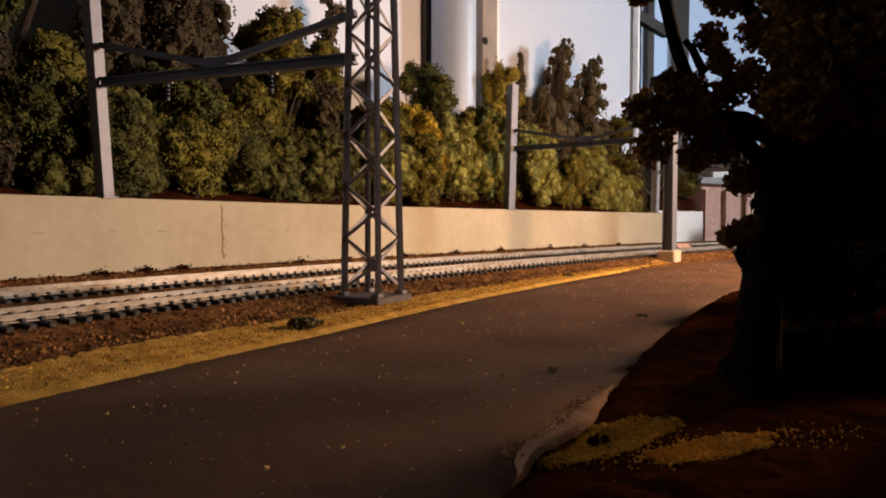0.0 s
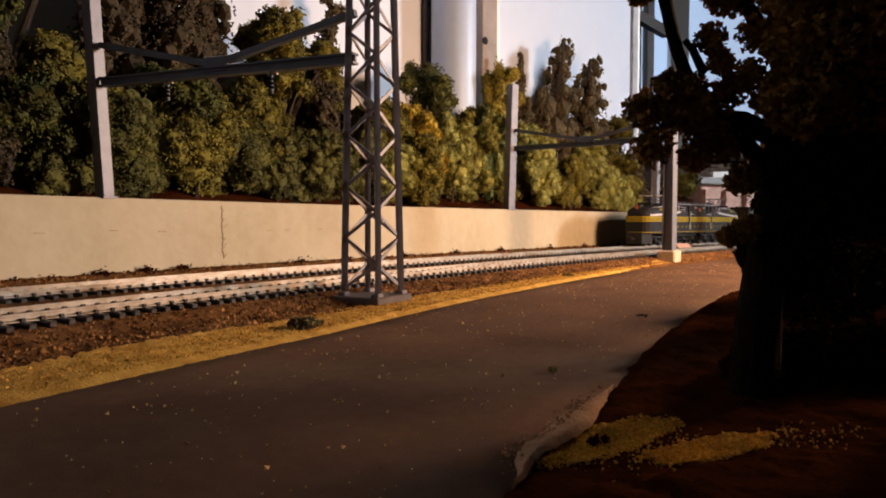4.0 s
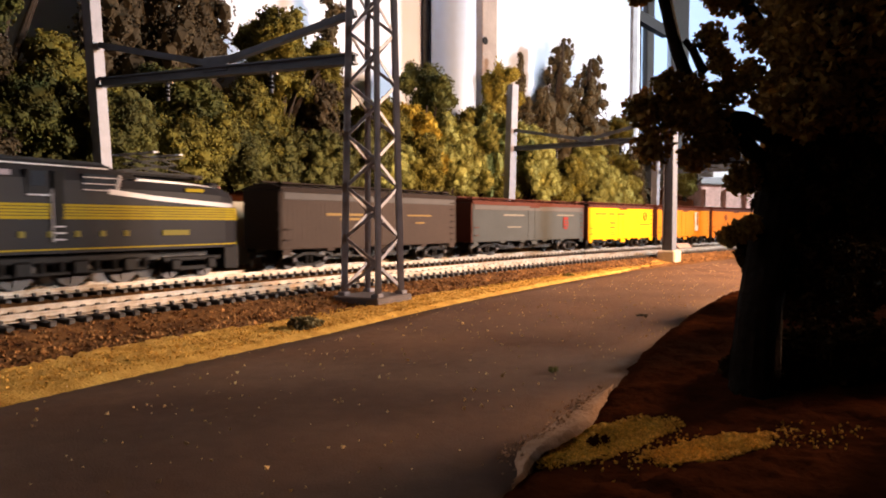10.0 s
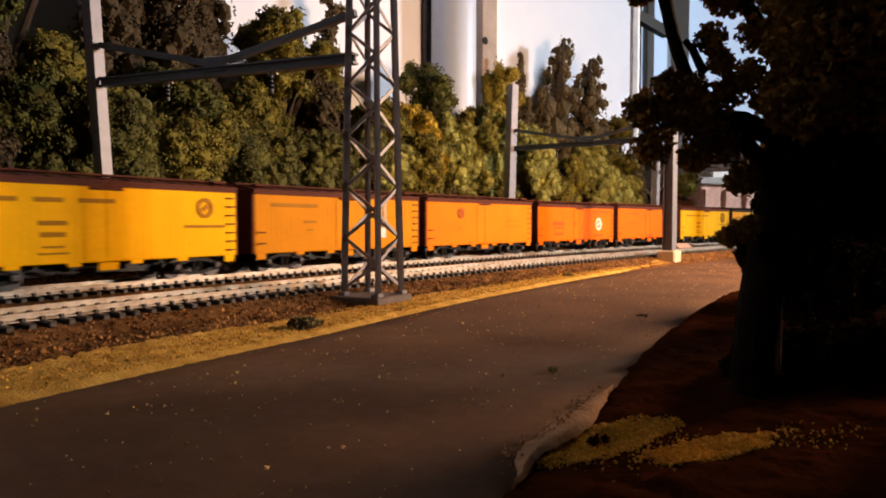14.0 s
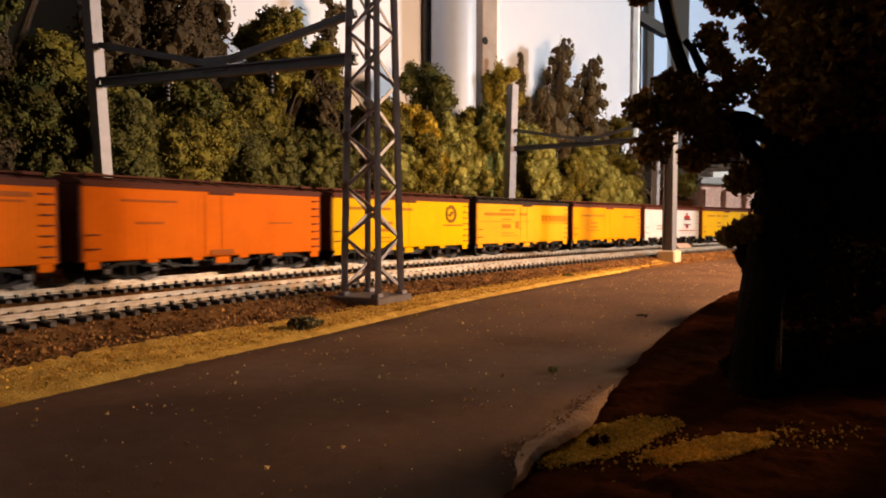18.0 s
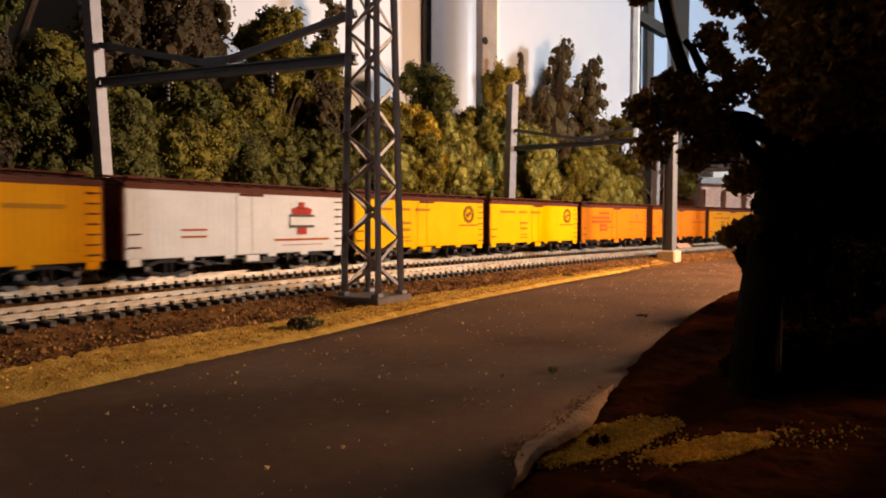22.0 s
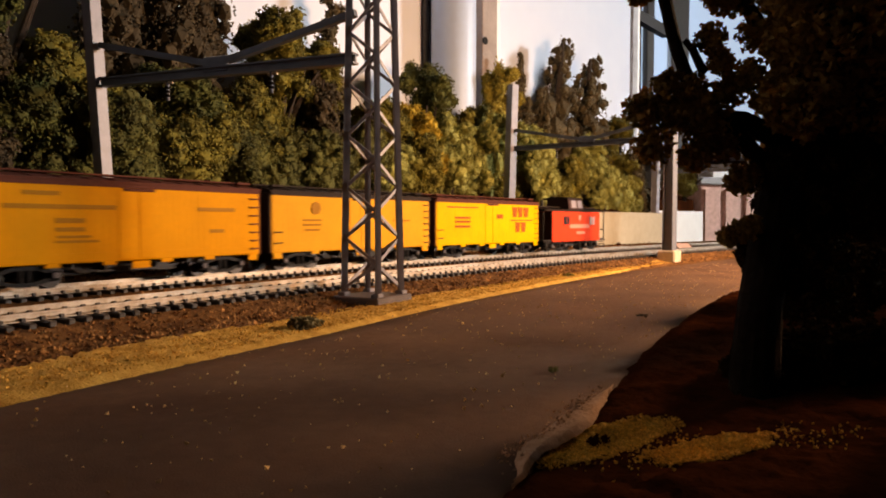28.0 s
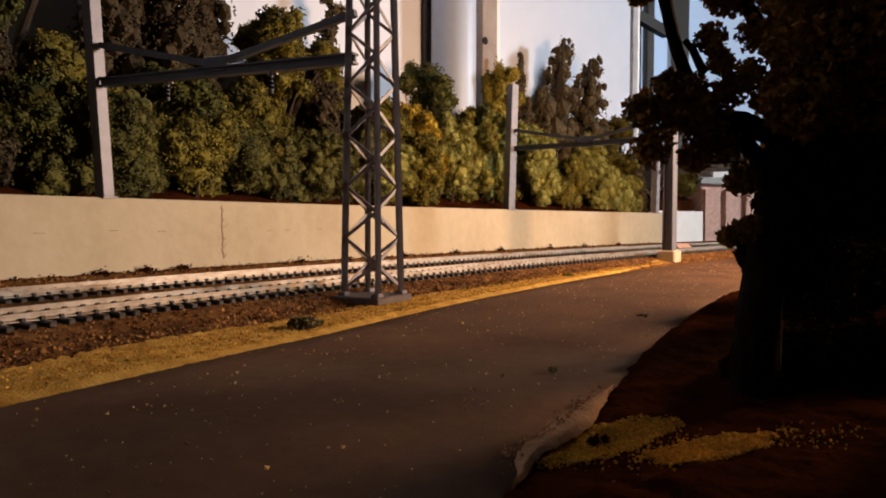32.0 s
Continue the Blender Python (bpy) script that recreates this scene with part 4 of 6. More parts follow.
def build_clumps():
    clump(-0.0465, 0.2200, 0.0072, 700, 1, material("grey_green_lichen", (0.17, 0.14, 0.06), 0.95, spread=0.5), "dark grey-green lichen tuft on the verge")
    clump(0.0262, 0.1590, 0.0014, 120, 2, LEAF_OLIVE, "tiny olive foam crumb on the road", "foam_crumb", 0.8)
    clump(0.0758, 0.2535, 0.0016, 120, 3, LEAF_BROWN, "tiny brown foam crumb on the road", "foam_crumb", 0.6)
    clump(0.0250, 0.1060, 0.0017, 160, 4, SOIL, "small dark pebble on the earth bank", "pebble", 0.9)
    # Shrub added out of view; it keeps light off the near bank
    shrub = empty("unseen_low_shrub", pose(0.132, 0.088, -0.001), "low dark shrub added out of view to shade the bank", "bush")
    part("stem", pipe(bmesh.new(), [(0, 0, 0), (0.001, 0, 0.008), (0, 0, 0.016)], [0.002, 0.0015, 0.001], 6), BARK, shrub)
    foliage("crown", [((0.0, 0.014, 0.006), (0.012, 0.014, 0.0075)), ((0.008, 0.030, 0.006), (0.012, 0.012, 0.008)), ((0.0, -0.008, 0.016), (0.018, 0.012, 0.020)), ((0.01, -0.026, 0.018), (0.02, 0.016, 0.022)), ((-0.01, -0.03, 0.014), (0.02, 0.018, 0.016)), ((-0.033, 0.031, 0.018), (0.013, 0.013, 0.018)), ((-0.047, 0.010, 0.014), (0.012, 0.013, 0.015)), ((-0.016, 0.036, 0.024), (0.014, 0.012, 0.022))], 8000, 0.0012, LEAF_SHADED, 77, shrub, core_share=0.9, core_mat=GAP_SHADE, knobs=0)
    # Added outside the view to block window daylight from tree and bank
    tall = empty("unseen_tall_bush", pose(0.262, 0.150, -0.001), "tall leafy bush added out of view to block daylight from the bank", "bush")
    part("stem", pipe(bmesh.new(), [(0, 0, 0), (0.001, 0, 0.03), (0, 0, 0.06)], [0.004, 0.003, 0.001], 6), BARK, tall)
    foliage("crown", [((0, -0.035, 0.024), (0.026, 0.030, 0.026)), ((0.0, 0.012, 0.024), (0.024, 0.024, 0.025)), ((0.0, -0.030, 0.058), (0.024, 0.026, 0.024)), ((0.0, 0.006, 0.058), (0.024, 0.024, 0.022)), ((0.0, -0.012, 0.085), (0.020, 0.022, 0.020))], 7000, 0.0022, LEAF_DARK, 79, tall, core_share=0.85, core_mat=GAP_SHADE, knobs=0)
    # Bush added behind the tree; its lumps shape the shadow on the road
    far = empty("hidden_shade_bush", pose(0.192, 0.288, -0.001), "tall dark bush added behind the roadside tree to shade the road", "bush")
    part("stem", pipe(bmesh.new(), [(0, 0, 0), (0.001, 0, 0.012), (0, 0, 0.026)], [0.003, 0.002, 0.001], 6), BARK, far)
    foliage("crown", [((0, 0.008, 0.018), (0.020, 0.019, 0.020)), ((0.004, -0.010, 0.022), (0.018, 0.016, 0.020)), ((0.0, 0.0, 0.034), (0.015, 0.016, 0.014)), ((0.012, 0.012, 0.026), (0.014, 0.014, 0.016)), ((0.010, 0.024, 0.018), (0.016, 0.016, 0.019)), ((0.0, 0.012, 0.038), (0.014, 0.018, 0.015)), ((0.0, 0.044, 0.014), (0.013, 0.014, 0.017)), ((-0.012, -0.014, 0.050), (0.006, 0.006, 0.010)), ((-0.026, -0.026, 0.063), (0.009, 0.008, 0.006)), ((-0.043, -0.033, 0.071), (0.014, 0.012, 0.009)), ((-0.032, -0.044, 0.073), (0.013, 0.012, 0.009))], 12000, 0.0014, LEAF_SHADED, 78, far, core_share=0.85, core_mat=GAP_SHADE, knobs=0)
    clump(0.083, 0.437, 0.0050, 300, 5, LEAF_OLIVE, "low olive tuft at the ballast edge")


build_ground()
build_bank()
build_track(0.0, "train's track with nickel-silver rails and black ties")
build_track(-0.0698, "empty front track with nickel-silver rails and black ties")
build_wall()
build_hillside()
build_overhead()
build_trees()
build_shade_tree()
build_room()
build_far_street()
build_clumps()


# ---- the train ----
RAIL_TOP = 0.0096
MESHES = {}


def once(key, make, mat):
    """One mesh for all alike parts."""
    if key not in MESHES:
        me = bpy.data.meshes.new(key.split("@")[0])
        bm = make()
        bm.to_mesh(me)
        bm.free()
        me.materials.append(mat)
        MESHES[key] = me
    return MESHES[key]


def loft(stations, caps=True):
    """A skin over rings of points along x: stations of (x, [(y, z), ...])."""
    bm = bmesh.new()
    rings = [[bm.verts.new((x, y, z)) for y, z in ring] for x, ring in stations]
    n = len(rings[0])
    for a, b in zip(rings, rings[1:]):
        for k in range(n):
            bm.faces.new((a[k], b[k], b[(k + 1) % n], a[(k + 1) % n]))
    if caps:
        bm.faces.new(rings[0][::-1])
        bm.faces.new(rings[-1])
    bmesh.ops.recalc_face_normals(bm, faces=bm.faces)
    return bm


def paint(name, colour, rough=0.6, second=None, shine=0.05):
    return material(name, colour, rough, second=second or tuple(c * 0.86 for c in colour), scale=55, bump=0.12, bump_scale=1600, shine=shine)


YELLOW, AMBER, ORANGE, RED_ORANGE = paint("yellow_car_paint", (0.72, 0.42, 0.004)), paint("amber_car_paint", (0.68, 0.28, 0.005)), paint("orange_car_paint", (0.70, 0.195, 0.007)), paint("red_orange_car_paint", (0.70, 0.140, 0.005))
CHROME_YELLOW, DEEP_AMBER, RUSSET = paint("chrome_yellow_car_paint", (0.95, 0.47, 0.004)), paint("deep_amber_car_paint", (0.62, 0.235, 0.008)), paint("russet_orange_car_paint", (0.66, 0.205, 0.007))
PALE_AMBER, CREAM = paint("pale_amber_car_paint", (0.72, 0.34, 0.020)), paint("cool_white_car_paint", (0.60, 0.62, 0.66))
BROWN_GREY, GREEN_GREY = paint("brown_grey_car_paint", (0.062, 0.045, 0.037)), paint("green_grey_car_paint", (0.066, 0.072, 0.074))
ROOF_BROWN, ROOF_BLACK = paint("oxide_brown_roof", (0.105, 0.036, 0.025), 0.7), paint("black_roof", (0.036, 0.026, 0.022), 0.7)
INK, RED_INK, GOLD_INK, WHITE_INK, RUST_INK = (paint(n, c, 0.5) for n, c in (("faded_brown_lettering", (0.36, 0.155, 0.008)), ("red_lettering", (0.36, 0.035, 0.025)), ("gold_lettering", (0.26, 0.17, 0.06)), ("white_lettering", (0.72, 0.70, 0.66)), ("rust_lettering", (0.34, 0.085, 0.012))))
LOCO_GREEN, LOCO_GOLD, LOCO_WHITE = paint("dark_green_locomotive_paint", (0.018, 0.0170, 0.0195), 0.5, None, 0.08), paint("gold_stripe_paint", (0.33, 0.25, 0.016)), paint("silver_white_trim", (0.50, 0.48, 0.50), 0.35, None, 0.4)
CABOOSE_RED = paint("caboose_red_paint", (0.58, 0.052, 0.018))
CABOOSE_DARK, PINK_INK = paint("dark_cupola_paint_and_end_shade", (0.07, 0.035, 0.03)), paint("faded_pink_lettering", (0.62, 0.25, 0.19))
LETTER_BOARD = paint("worn_grey_letter_board", (0.105, 0.098, 0.095))
FADED_INK = paint("faded_grey_lettering", (0.22, 0.205, 0.17))
DARK_INK = paint("dark_brown_emblem_paint", (0.20, 0.10, 0.010))
DIM_RED = paint("dull_red_emblem_paint", (0.20, 0.028, 0.022))
LOCO_EMBLEM = paint("orange_red_emblem_paint", (0.34, 0.13, 0.03))
DULL_GOLD = paint("dull_gold_lettering", (0.20, 0.17, 0.04))
HEADLIGHT = glowing("dull_red_headlight_lens", (0.35, 0.07, 0.03), 0.03)


def sideframe_mesh():
    bm = bmesh.new()
    for x in (-0.0115, 0.0115):
        box(bm, (x, 0, 0.0053), (0.0046, 0.0030, 0.0042), 0.0006)
        box(bm, (x, -0.0017, 0.0053), (0.0026, 0.0008, 0.0026), 0.0003)
    bar(bm, (-0.0115, 0, 0.0066), (-0.0040, 0, 0.0088), 0.0018, 0.0016)
    bar(bm, (0.0105, 0, 0.0070), (0.0045, 0, 0.0088), 0.0018, 0.0016)
    bar(bm, (-0.0046, 0, 0.0088), (0.0046, 0, 0.0088), 0.0020, 0.0017)
    bar(bm, (-0.0100, 0, 0.0042), (-0.0035, 0, 0.0024), 0.0018, 0.0015)
    bar(bm, (0.0100, 0, 0.0042), (0.0035, 0, 0.0024), 0.0018, 0.0015)
    bar(bm, (-0.0036, 0, 0.0024), (0.0036, 0, 0.0024), 0.0022, 0.0016)
    for x in (-0.0016, 0.0016):
        tube(bm, (x, -0.0004, 0.0030), (x, -0.0004, 0.0082), 0.0011, 0.0011, 8)
    return bm


def wheelset_mesh(r=0.0053):
    bm = tube(bmesh.new(), (0, -0.0125, 0), (0, 0.0125, 0), 0.0011, 0.0011, 8)
    for y in (-1, 1):
        tube(bm, (0, y * 0.0072, 0), (0, y * 0.0080, 0), r + 0.0006, r + 0.0006, 20)
        tube(bm, (0, y * 0.0080, 0), (0, y * 0.0099, 0), r, r * 0.985, 20)
        tube(bm, (0, y * 0.0099, 0), (0, y * 0.0102, 0), r * 0.55, r * 0.45, 12)
    return bm


def add_truck(car, x):
    truck = shared("truck", once("truck@", lambda: boxed((0, 0, 0.0066), (0.0062, 0.0250, 0.0032), 0.0006), IRON), IRON, car, m=pose(x, 0, 0))
    for y in (-0.0128, 0.0128):
        shared("sideframe", once("sideframe@", sideframe_mesh, IRON), IRON, truck, m=pose(0, y, 0, 0, 0, 0 if y < 0 else 180))
        # pale lids put bright highlights onto the dark trucks
        for dx in (-0.0115, 0.0115):
            shared("journal_lid", once("lid@", lambda: boxed((0, 0, 0), (0.0024, 0.0006, 0.0022), 0.0002), LID), LID, truck, m=pose(dx, y * 1.172, 0.0056, 14 if y < 0 else -14))
    for dx in (-0.0115, 0.0115):
        shared("wheelset", once("wheelset@", wheelset_mesh, WHEEL), WHEEL, truck, m=pose(dx, 0, 0.0053))


def add_coupler(car, x):
    def make():
        bm = boxed((0, 0, 0.0085), (0.0105, 0.0030, 0.0026), 0.0004)
        box(bm, (0.0050, 0.0006, 0.0085), (0.0030, 0.0046, 0.0036), 0.0006)
        tube(bm, (0.0035, -0.0012, 0.007), (0.0035, -0.0020, 0.0012), 0.0004)
        return bm
    shared("coupler", once("coupler@", make, BLACK), BLACK, car, m=pose(x, 0, 0, 0, 0, 0 if x > 0 else 180))


def roof_mesh(length, width, eave, ridge):
    w, t = width / 2 + 0.0008, 0.0009
    ring = [(-w, eave - t), (-w, eave), (-w * 0.55, eave + (ridge - eave) * 0.62), (0, ridge), (w * 0.55, eave + (ridge - eave) * 0.62), (w, eave), (w, eave - t)]
    bm = loft([(-length / 2 - 0.0006, ring), (length / 2 + 0.0006, ring)])
    for k in range(13):
        x = -length / 2 + 0.002 + (length - 0.004) * k / 12
        for sy in (-1, 1):
            bar(bm, (x, sy * w * 0.98, eave + 0.0003), (x, sy * 0.002, ridge + 0.0001), 0.0009, 0.0007)
    return bm


def underframe_mesh(length):
    bm = boxed((0, 0, 0.0076), (length - 0.012, 0.0090, 0.0062))
    for k in (-0.2, 0.2):
        box(bm, (length * k, 0, 0.0094), (0.0016, 0.027, 0.0026))
    for sy in (-1, 1):
        bar(bm, (-length * 0.30, sy * 0.009, 0.0098), (-length * 0.10, sy * 0.009, 0.0058), 0.0008, 0.0008)
        bar(bm, (length * 0.30, sy * 0.009, 0.0098), (length * 0.10, sy * 0.009, 0.0058), 0.0008, 0.0008)
        bar(bm, (-length * 0.10, sy * 0.009, 0.0058), (length * 0.10, sy * 0.009, 0.0058), 0.0008, 0.0008)
    tube(bm, (-0.012, -0.007, 0.0072), (0.002, -0.007, 0.0072), 0.0024, 0.0024, 12)
    box(bm, (0.016, -0.0075, 0.0076), (0.007, 0.004, 0.0034), 0.0005)
    return bm


def ladder_mesh(n, z0, z1, w=0.0052):
    bm = bmesh.new()
    for k in range(n):
        z = z0 + (z1 - z0) * k / max(1, n - 1)
        box(bm, (0, -0.0011, z), (w, 0.0005, 0.0006))
        for x in (-w / 2 + 0.0003, w / 2 - 0.0003):
            box(bm, (x, -0.0005, z), (0.0005, 0.0012, 0.0006))
    return bm


def reefer(name, label, length, body_mat, roof_mat, ink, blocks, emblem=None, emblem_mat=None, high=0.0432, width=0.0325, end_mat=None, banded=False):
    """A refrigerator car. blocks: lettering bars as (x, z, wide, high) on the side that faces the road, as shares of its length and height;
    emblem: (kind, x, z, size)."""
    car = empty(name, beside(3, 0, RAIL_TOP), label, "freight car", "freight cars")
    sill, eave = (0.0116 if name == "express_car" else 0.0101), high
    tall = eave - sill
    key = "%d_%d" % (length * 1e4, high * 1e4)
    shared("body", once("body@" + key, lambda: boxed((0, 0, (sill + eave) / 2), (length, width, tall), 0.0004), body_mat), body_mat, car)
    # upright sheathing boards, their joints recessed
    def boards():
        bm = bmesh.new()
        n = int(length / 0.0035)
        for sy in (-1, 1):
            for k in range(n):
                x = -length / 2 + 0.0012 + (length - 0.0024) * (k + 0.5) / n
                box(bm, (x, sy * (width / 2 + 0.0001), (sill + eave) / 2), ((length - 0.0024) / n - 0.00006, 0.0001, tall - 0.0012))
        return bm
    shared("sheathing", once("sheathing@" + key, boards, body_mat), body_mat, car)["kind"] = "stuff"
    for sy in (-1, 1):
        y = sy * (width / 2 - 0.0004)
        for x in (-length / 2 + 0.0045, length / 2 - 0.0045):
            shared("corner_step", once("step@", lambda: boxed((0, 0, 0), (0.0062, 0.0008, 0.0034), 0.0002), body_mat), body_mat, car, m=pose(x, y, sill - 0.0014))
        for k in (-0.27, -0.10, 0.10, 0.27):
            shared("sill_tab", once("tab@", lambda: boxed((0, 0, 0), (0.0060, 0.0008, 0.0018), 0.0002), body_mat), body_mat, car, m=pose(length * k, y, sill - 0.0006))
    shared("roof", once("roof@" + key, lambda: roof_mesh(length, width, eave + 0.0014, eave + 0.0040), roof_mat), roof_mat, car)
    shared("fascia", once("fascia@" + key, lambda: box(boxed((0, -width / 2 - 0.0004, eave - 0.0004), (length, 0.0006, 0.0016)), (0, width / 2 + 0.0004, eave - 0.0004), (length, 0.0006, 0.0016)), roof_mat), roof_mat, car)
    shared("running_board", once("walk@" + key, lambda: boxed((0, 0, eave + 0.0048), (length + 0.003, 0.0058, 0.0008), 0.0002), roof_mat), roof_mat, car)
    if name == "express_car":
        for sy in (-1, 1):
            shared("letter_board", once("board@" + key, lambda: boxed((0, 0, 0), (length - 0.004, 0.0006, 0.0040), 0.0002), STEEL), LETTER_BOARD, car, "paler grey board under the eave", pose(0, sy * (width / 2 + 0.0002), eave - 0.0034))
    for x in (-length / 2 + 0.0075, length / 2 - 0.0075):
        for y in (-0.0092, 0.0092):
            shared("ice_hatch", once("hatch@", lambda: boxed((0, 0, 0), (0.0085, 0.0080, 0.0014), 0.0003), roof_mat), roof_mat, car, m=pose(x, y, eave + 0.0035, 9 if y > 0 else -9))
    for x, a in ((-length / 2, 180), (length / 2, 0)):
        shared("end", once("end@%d" % (high * 1e4), lambda: box(box(boxed((0.0005, 0, (sill + eave) / 2), (0.0012, width - 0.0006, tall), 0.0002), (0.0013, 0, sill + tall * 0.35), (0.0008, width * 0.9, 0.0022)), (0.0013, 0, sill + tall * 0.68), (0.0008, width * 0.9, 0.0022)), roof_mat), end_mat or roof_mat, car, m=pose(x, 0, 0, 0, 0, a))
    for sy in (-1, 1):
        turn = pose(0, 0, 0, 0, 0, 0 if sy < 0 else 180)
        door = shared("door", once("door@%d" % (high * 1e4), lambda: boxed((0, -width / 2, sill + tall * 0.48), (0.0195, 0.0008, tall * 0.90), 0.0001), body_mat), body_mat, car, m=turn)
        shared("latch_bar", once("latch@%d" % (high * 1e4), lambda: boxed((0, -width / 2 - 0.0005, sill + tall * 0.48), (0.0003, 0.0003, tall * 0.88)), body_mat), body_mat, door)
        for k in range(4):
            for hx in (-0.0092, 0.0092):
                shared("hinge", once("hinge@", lambda: boxed((0, 0, 0), (0.0034, 0.0003, 0.0006)), body_mat), body_mat, door, m=pose(hx, -width / 2 - 0.0005, sill + tall * (0.14 + 0.23 * k)))
        shared("door_track", once("track@%d" % (high * 1e4), lambda: boxed((0, -width / 2 - 0.0006, eave - 0.0020), (0.0150, 0.0008, 0.0013), 0.0002), roof_mat), roof_mat, door)
        shared("door_stop", once("stop@", lambda: boxed((0, 0, 0), (0.0090, 0.0008, 0.0034), 0.0003), body_mat), body_mat, door, m=pose(0.001, -width / 2 + 0.0006, sill - 0.0020))
        if banded:
            shared("sill_band", once("band@" + key, lambda: boxed((0, -width / 2 - 0.0003, sill + tall * 0.115), (length - 0.002, 0.0005, 0.0006)), body_mat), body_mat, car, m=turn)
        shared("ladder", once("ladder@%d" % (high * 1e4), lambda: ladder_mesh(7, sill + 0.003, eave - 0.004), roof_mat), roof_mat, car, m=turn @ pose(length / 2 - 0.0042, -width / 2, 0))
        shared("grab_iron", once("grab@%d" % (high * 1e4), lambda: ladder_mesh(2, sill + 0.0055, sill + 0.0115), roof_mat), roof_mat, car, m=turn @ pose(-length / 2 + 0.0045, -width / 2, 0))
    shared("underframe", once("underframe@" + key, lambda: underframe_mesh(length), BLACK), BLACK, car)
    for sx in (-1, 1):
        add_truck(car, sx * (length / 2 - 0.0225))
        add_coupler(car, sx * (length / 2 + 0.0025))
    face = -width / 2 - 0.0004
    for bx, bz, bw, bh in blocks:
        proud = 0.0002 if abs(bx * length) < 0.0098 + bw * length / 2 else 0.0
        part("lettering", boxed((bx * length, face - proud, sill + bz * tall), (bw * length, 0.0004, bh * tall)), ink, car)
    if emblem:
        kind, ex, ez, es = emblem
        c = (ex * length, face, sill + ez * tall)
        if kind == "ring":
            bm = bmesh.new()
            for k in range(20):
                a, b = k * math.pi / 10, (k + 1) * math.pi / 10
                bar(bm, (c[0] + es * math.cos(a), c[1], c[2] + es * math.sin(a)), (c[0] + es * math.cos(b), c[1], c[2] + es * math.sin(b)), 0.0005, es * 0.46)
            box(bm, c, (es * 0.9, 0.0005, es * 0.5), 0, Matrix.Rotation(-0.6, 4, "Y"))
        elif kind == "disc":
            bm = tube(bmesh.new(), (c[0], c[1] - 0.0003, c[2]), (c[0], c[1] + 0.0003, c[2]), es, es, 20)
        elif kind == "shield":
            bm = loft([(c[0] + es * dx, [(c[1] - 0.0003, c[2] - es * lo), (c[1] - 0.0003, c[2] + es * hi), (c[1] + 0.0003, c[2] + es * hi), (c[1] + 0.0003, c[2] - es * lo)]) for dx, lo, hi in ((-0.80, -0.15, 0.70), (-0.72, 0.55, 1.0), (-0.45, 1.0, 1.05), (0.45, 1.0, 1.05), (0.72, 0.55, 1.0), (0.80, -0.15, 0.70))])
        elif kind == "placard":
            bm = boxed(c, (es * 0.75, 0.0006, es * 2.1), 0.0001)
        elif kind == "crest":
            bm = bmesh.new()
            for dx, dz, w, h in ((0, 0.92, 0.5, 0.55), (-0.62, 0.52, 0.62, 0.55), (0.62, 0.52, 0.62, 0.55), (0, 0.5, 0.9, 0.6), (0, -0.85, 0.85, 0.5)):
                box(bm, (c[0] + dx * es, c[1], c[2] + dz * es), (w * es, 0.0005, h * es), 0, Matrix.Rotation(dx * 0.5, 4, "Y"))
        else:
            bm = bmesh.new()
            for row, n in ((0.95, 3), (-0.75, 2)):
                for k in range(n):
                    x0 = c[0] + (k - (n - 1) / 2) * es * 1.15
                    verts = [bm.verts.new((x0 + dx * es, c[1] + dy, c[2] + (row + dz) * es)) for dy in (-0.0002, 0.0002) for dx, dz in ((-0.5, 0.55), (0.5, 0.55), (0.34, -0.55), (-0.34, -0.55))]
                    bm.faces.new(verts[:4])
                    for q in range(4):
                        bm.faces.new((verts[q], verts[q + 4], verts[(q + 1) % 4 + 4], verts[(q + 1) % 4]))
        badge = part("emblem", bm, emblem_mat or ink, car)
        if kind == "shield":
            for dz, w in ((0.45, 0.9), (0.0, 0.7), (-0.5, 0.9)):
                part("emblem_bar", boxed((c[0], c[1] - 0.0004, c[2] + dz * es), (w * es, 0.0004, 0.22 * es)), body_mat, badge)
        if kind == "placard":
            part("placard_lettering", boxed((c[0] + es * 0.1, c[1] - 0.0005, c[2] + es * 0.25), (es * 0.26, 0.0004, es * 1.4)), INK, badge)
        if kind == "crest":
            part("crest_panel", boxed((c[0], c[1] - 0.0002, c[2] - 0.15 * es), (2.3 * es, 0.0006, 0.78 * es)), CREAM, badge)
            for dz in (0.22, -0.52):
                part("crest_bar", boxed((c[0], c[1] - 0.0004, c[2] + dz * es), (2.3 * es, 0.0006, 0.17 * es)), BLACK, badge)
    return car


FRUIT = [(-0.33, 0.78, 0.15, 0.055), (-0.17, 0.78, 0.08, 0.055), (-0.03, 0.78, 0.11, 0.055), (-0.16, 0.50, 0.080, 0.055), (-0.16, 0.36, 0.070, 0.060), (-0.16, 0.21, 0.060, 0.025), (-0.16, 0.13, 0.085, 0.022), (0.36, 0.45, 0.17, 0.040)]
PLAIN = [(-0.30, 0.80, 0.24, 0.06), (-0.22, 0.52, 0.07, 0.045), (-0.22, 0.38, 0.03, 0.03), (0.30, 0.42, 0.16, 0.03)]
RUSSET_LINES = [(-0.19, 0.80, 0.14, 0.07), (-0.24, 0.66, 0.25, 0.08), (-0.23, 0.54, 0.28, 0.08), (-0.20, 0.42, 0.10, 0.09), (-0.10, 0.37, 0.14, 0.03), (-0.20, 0.30, 0.11, 0.08), (0.31, 0.53, 0.24, 0.03), (0.24, 0.28, 0.05, 0.025)]
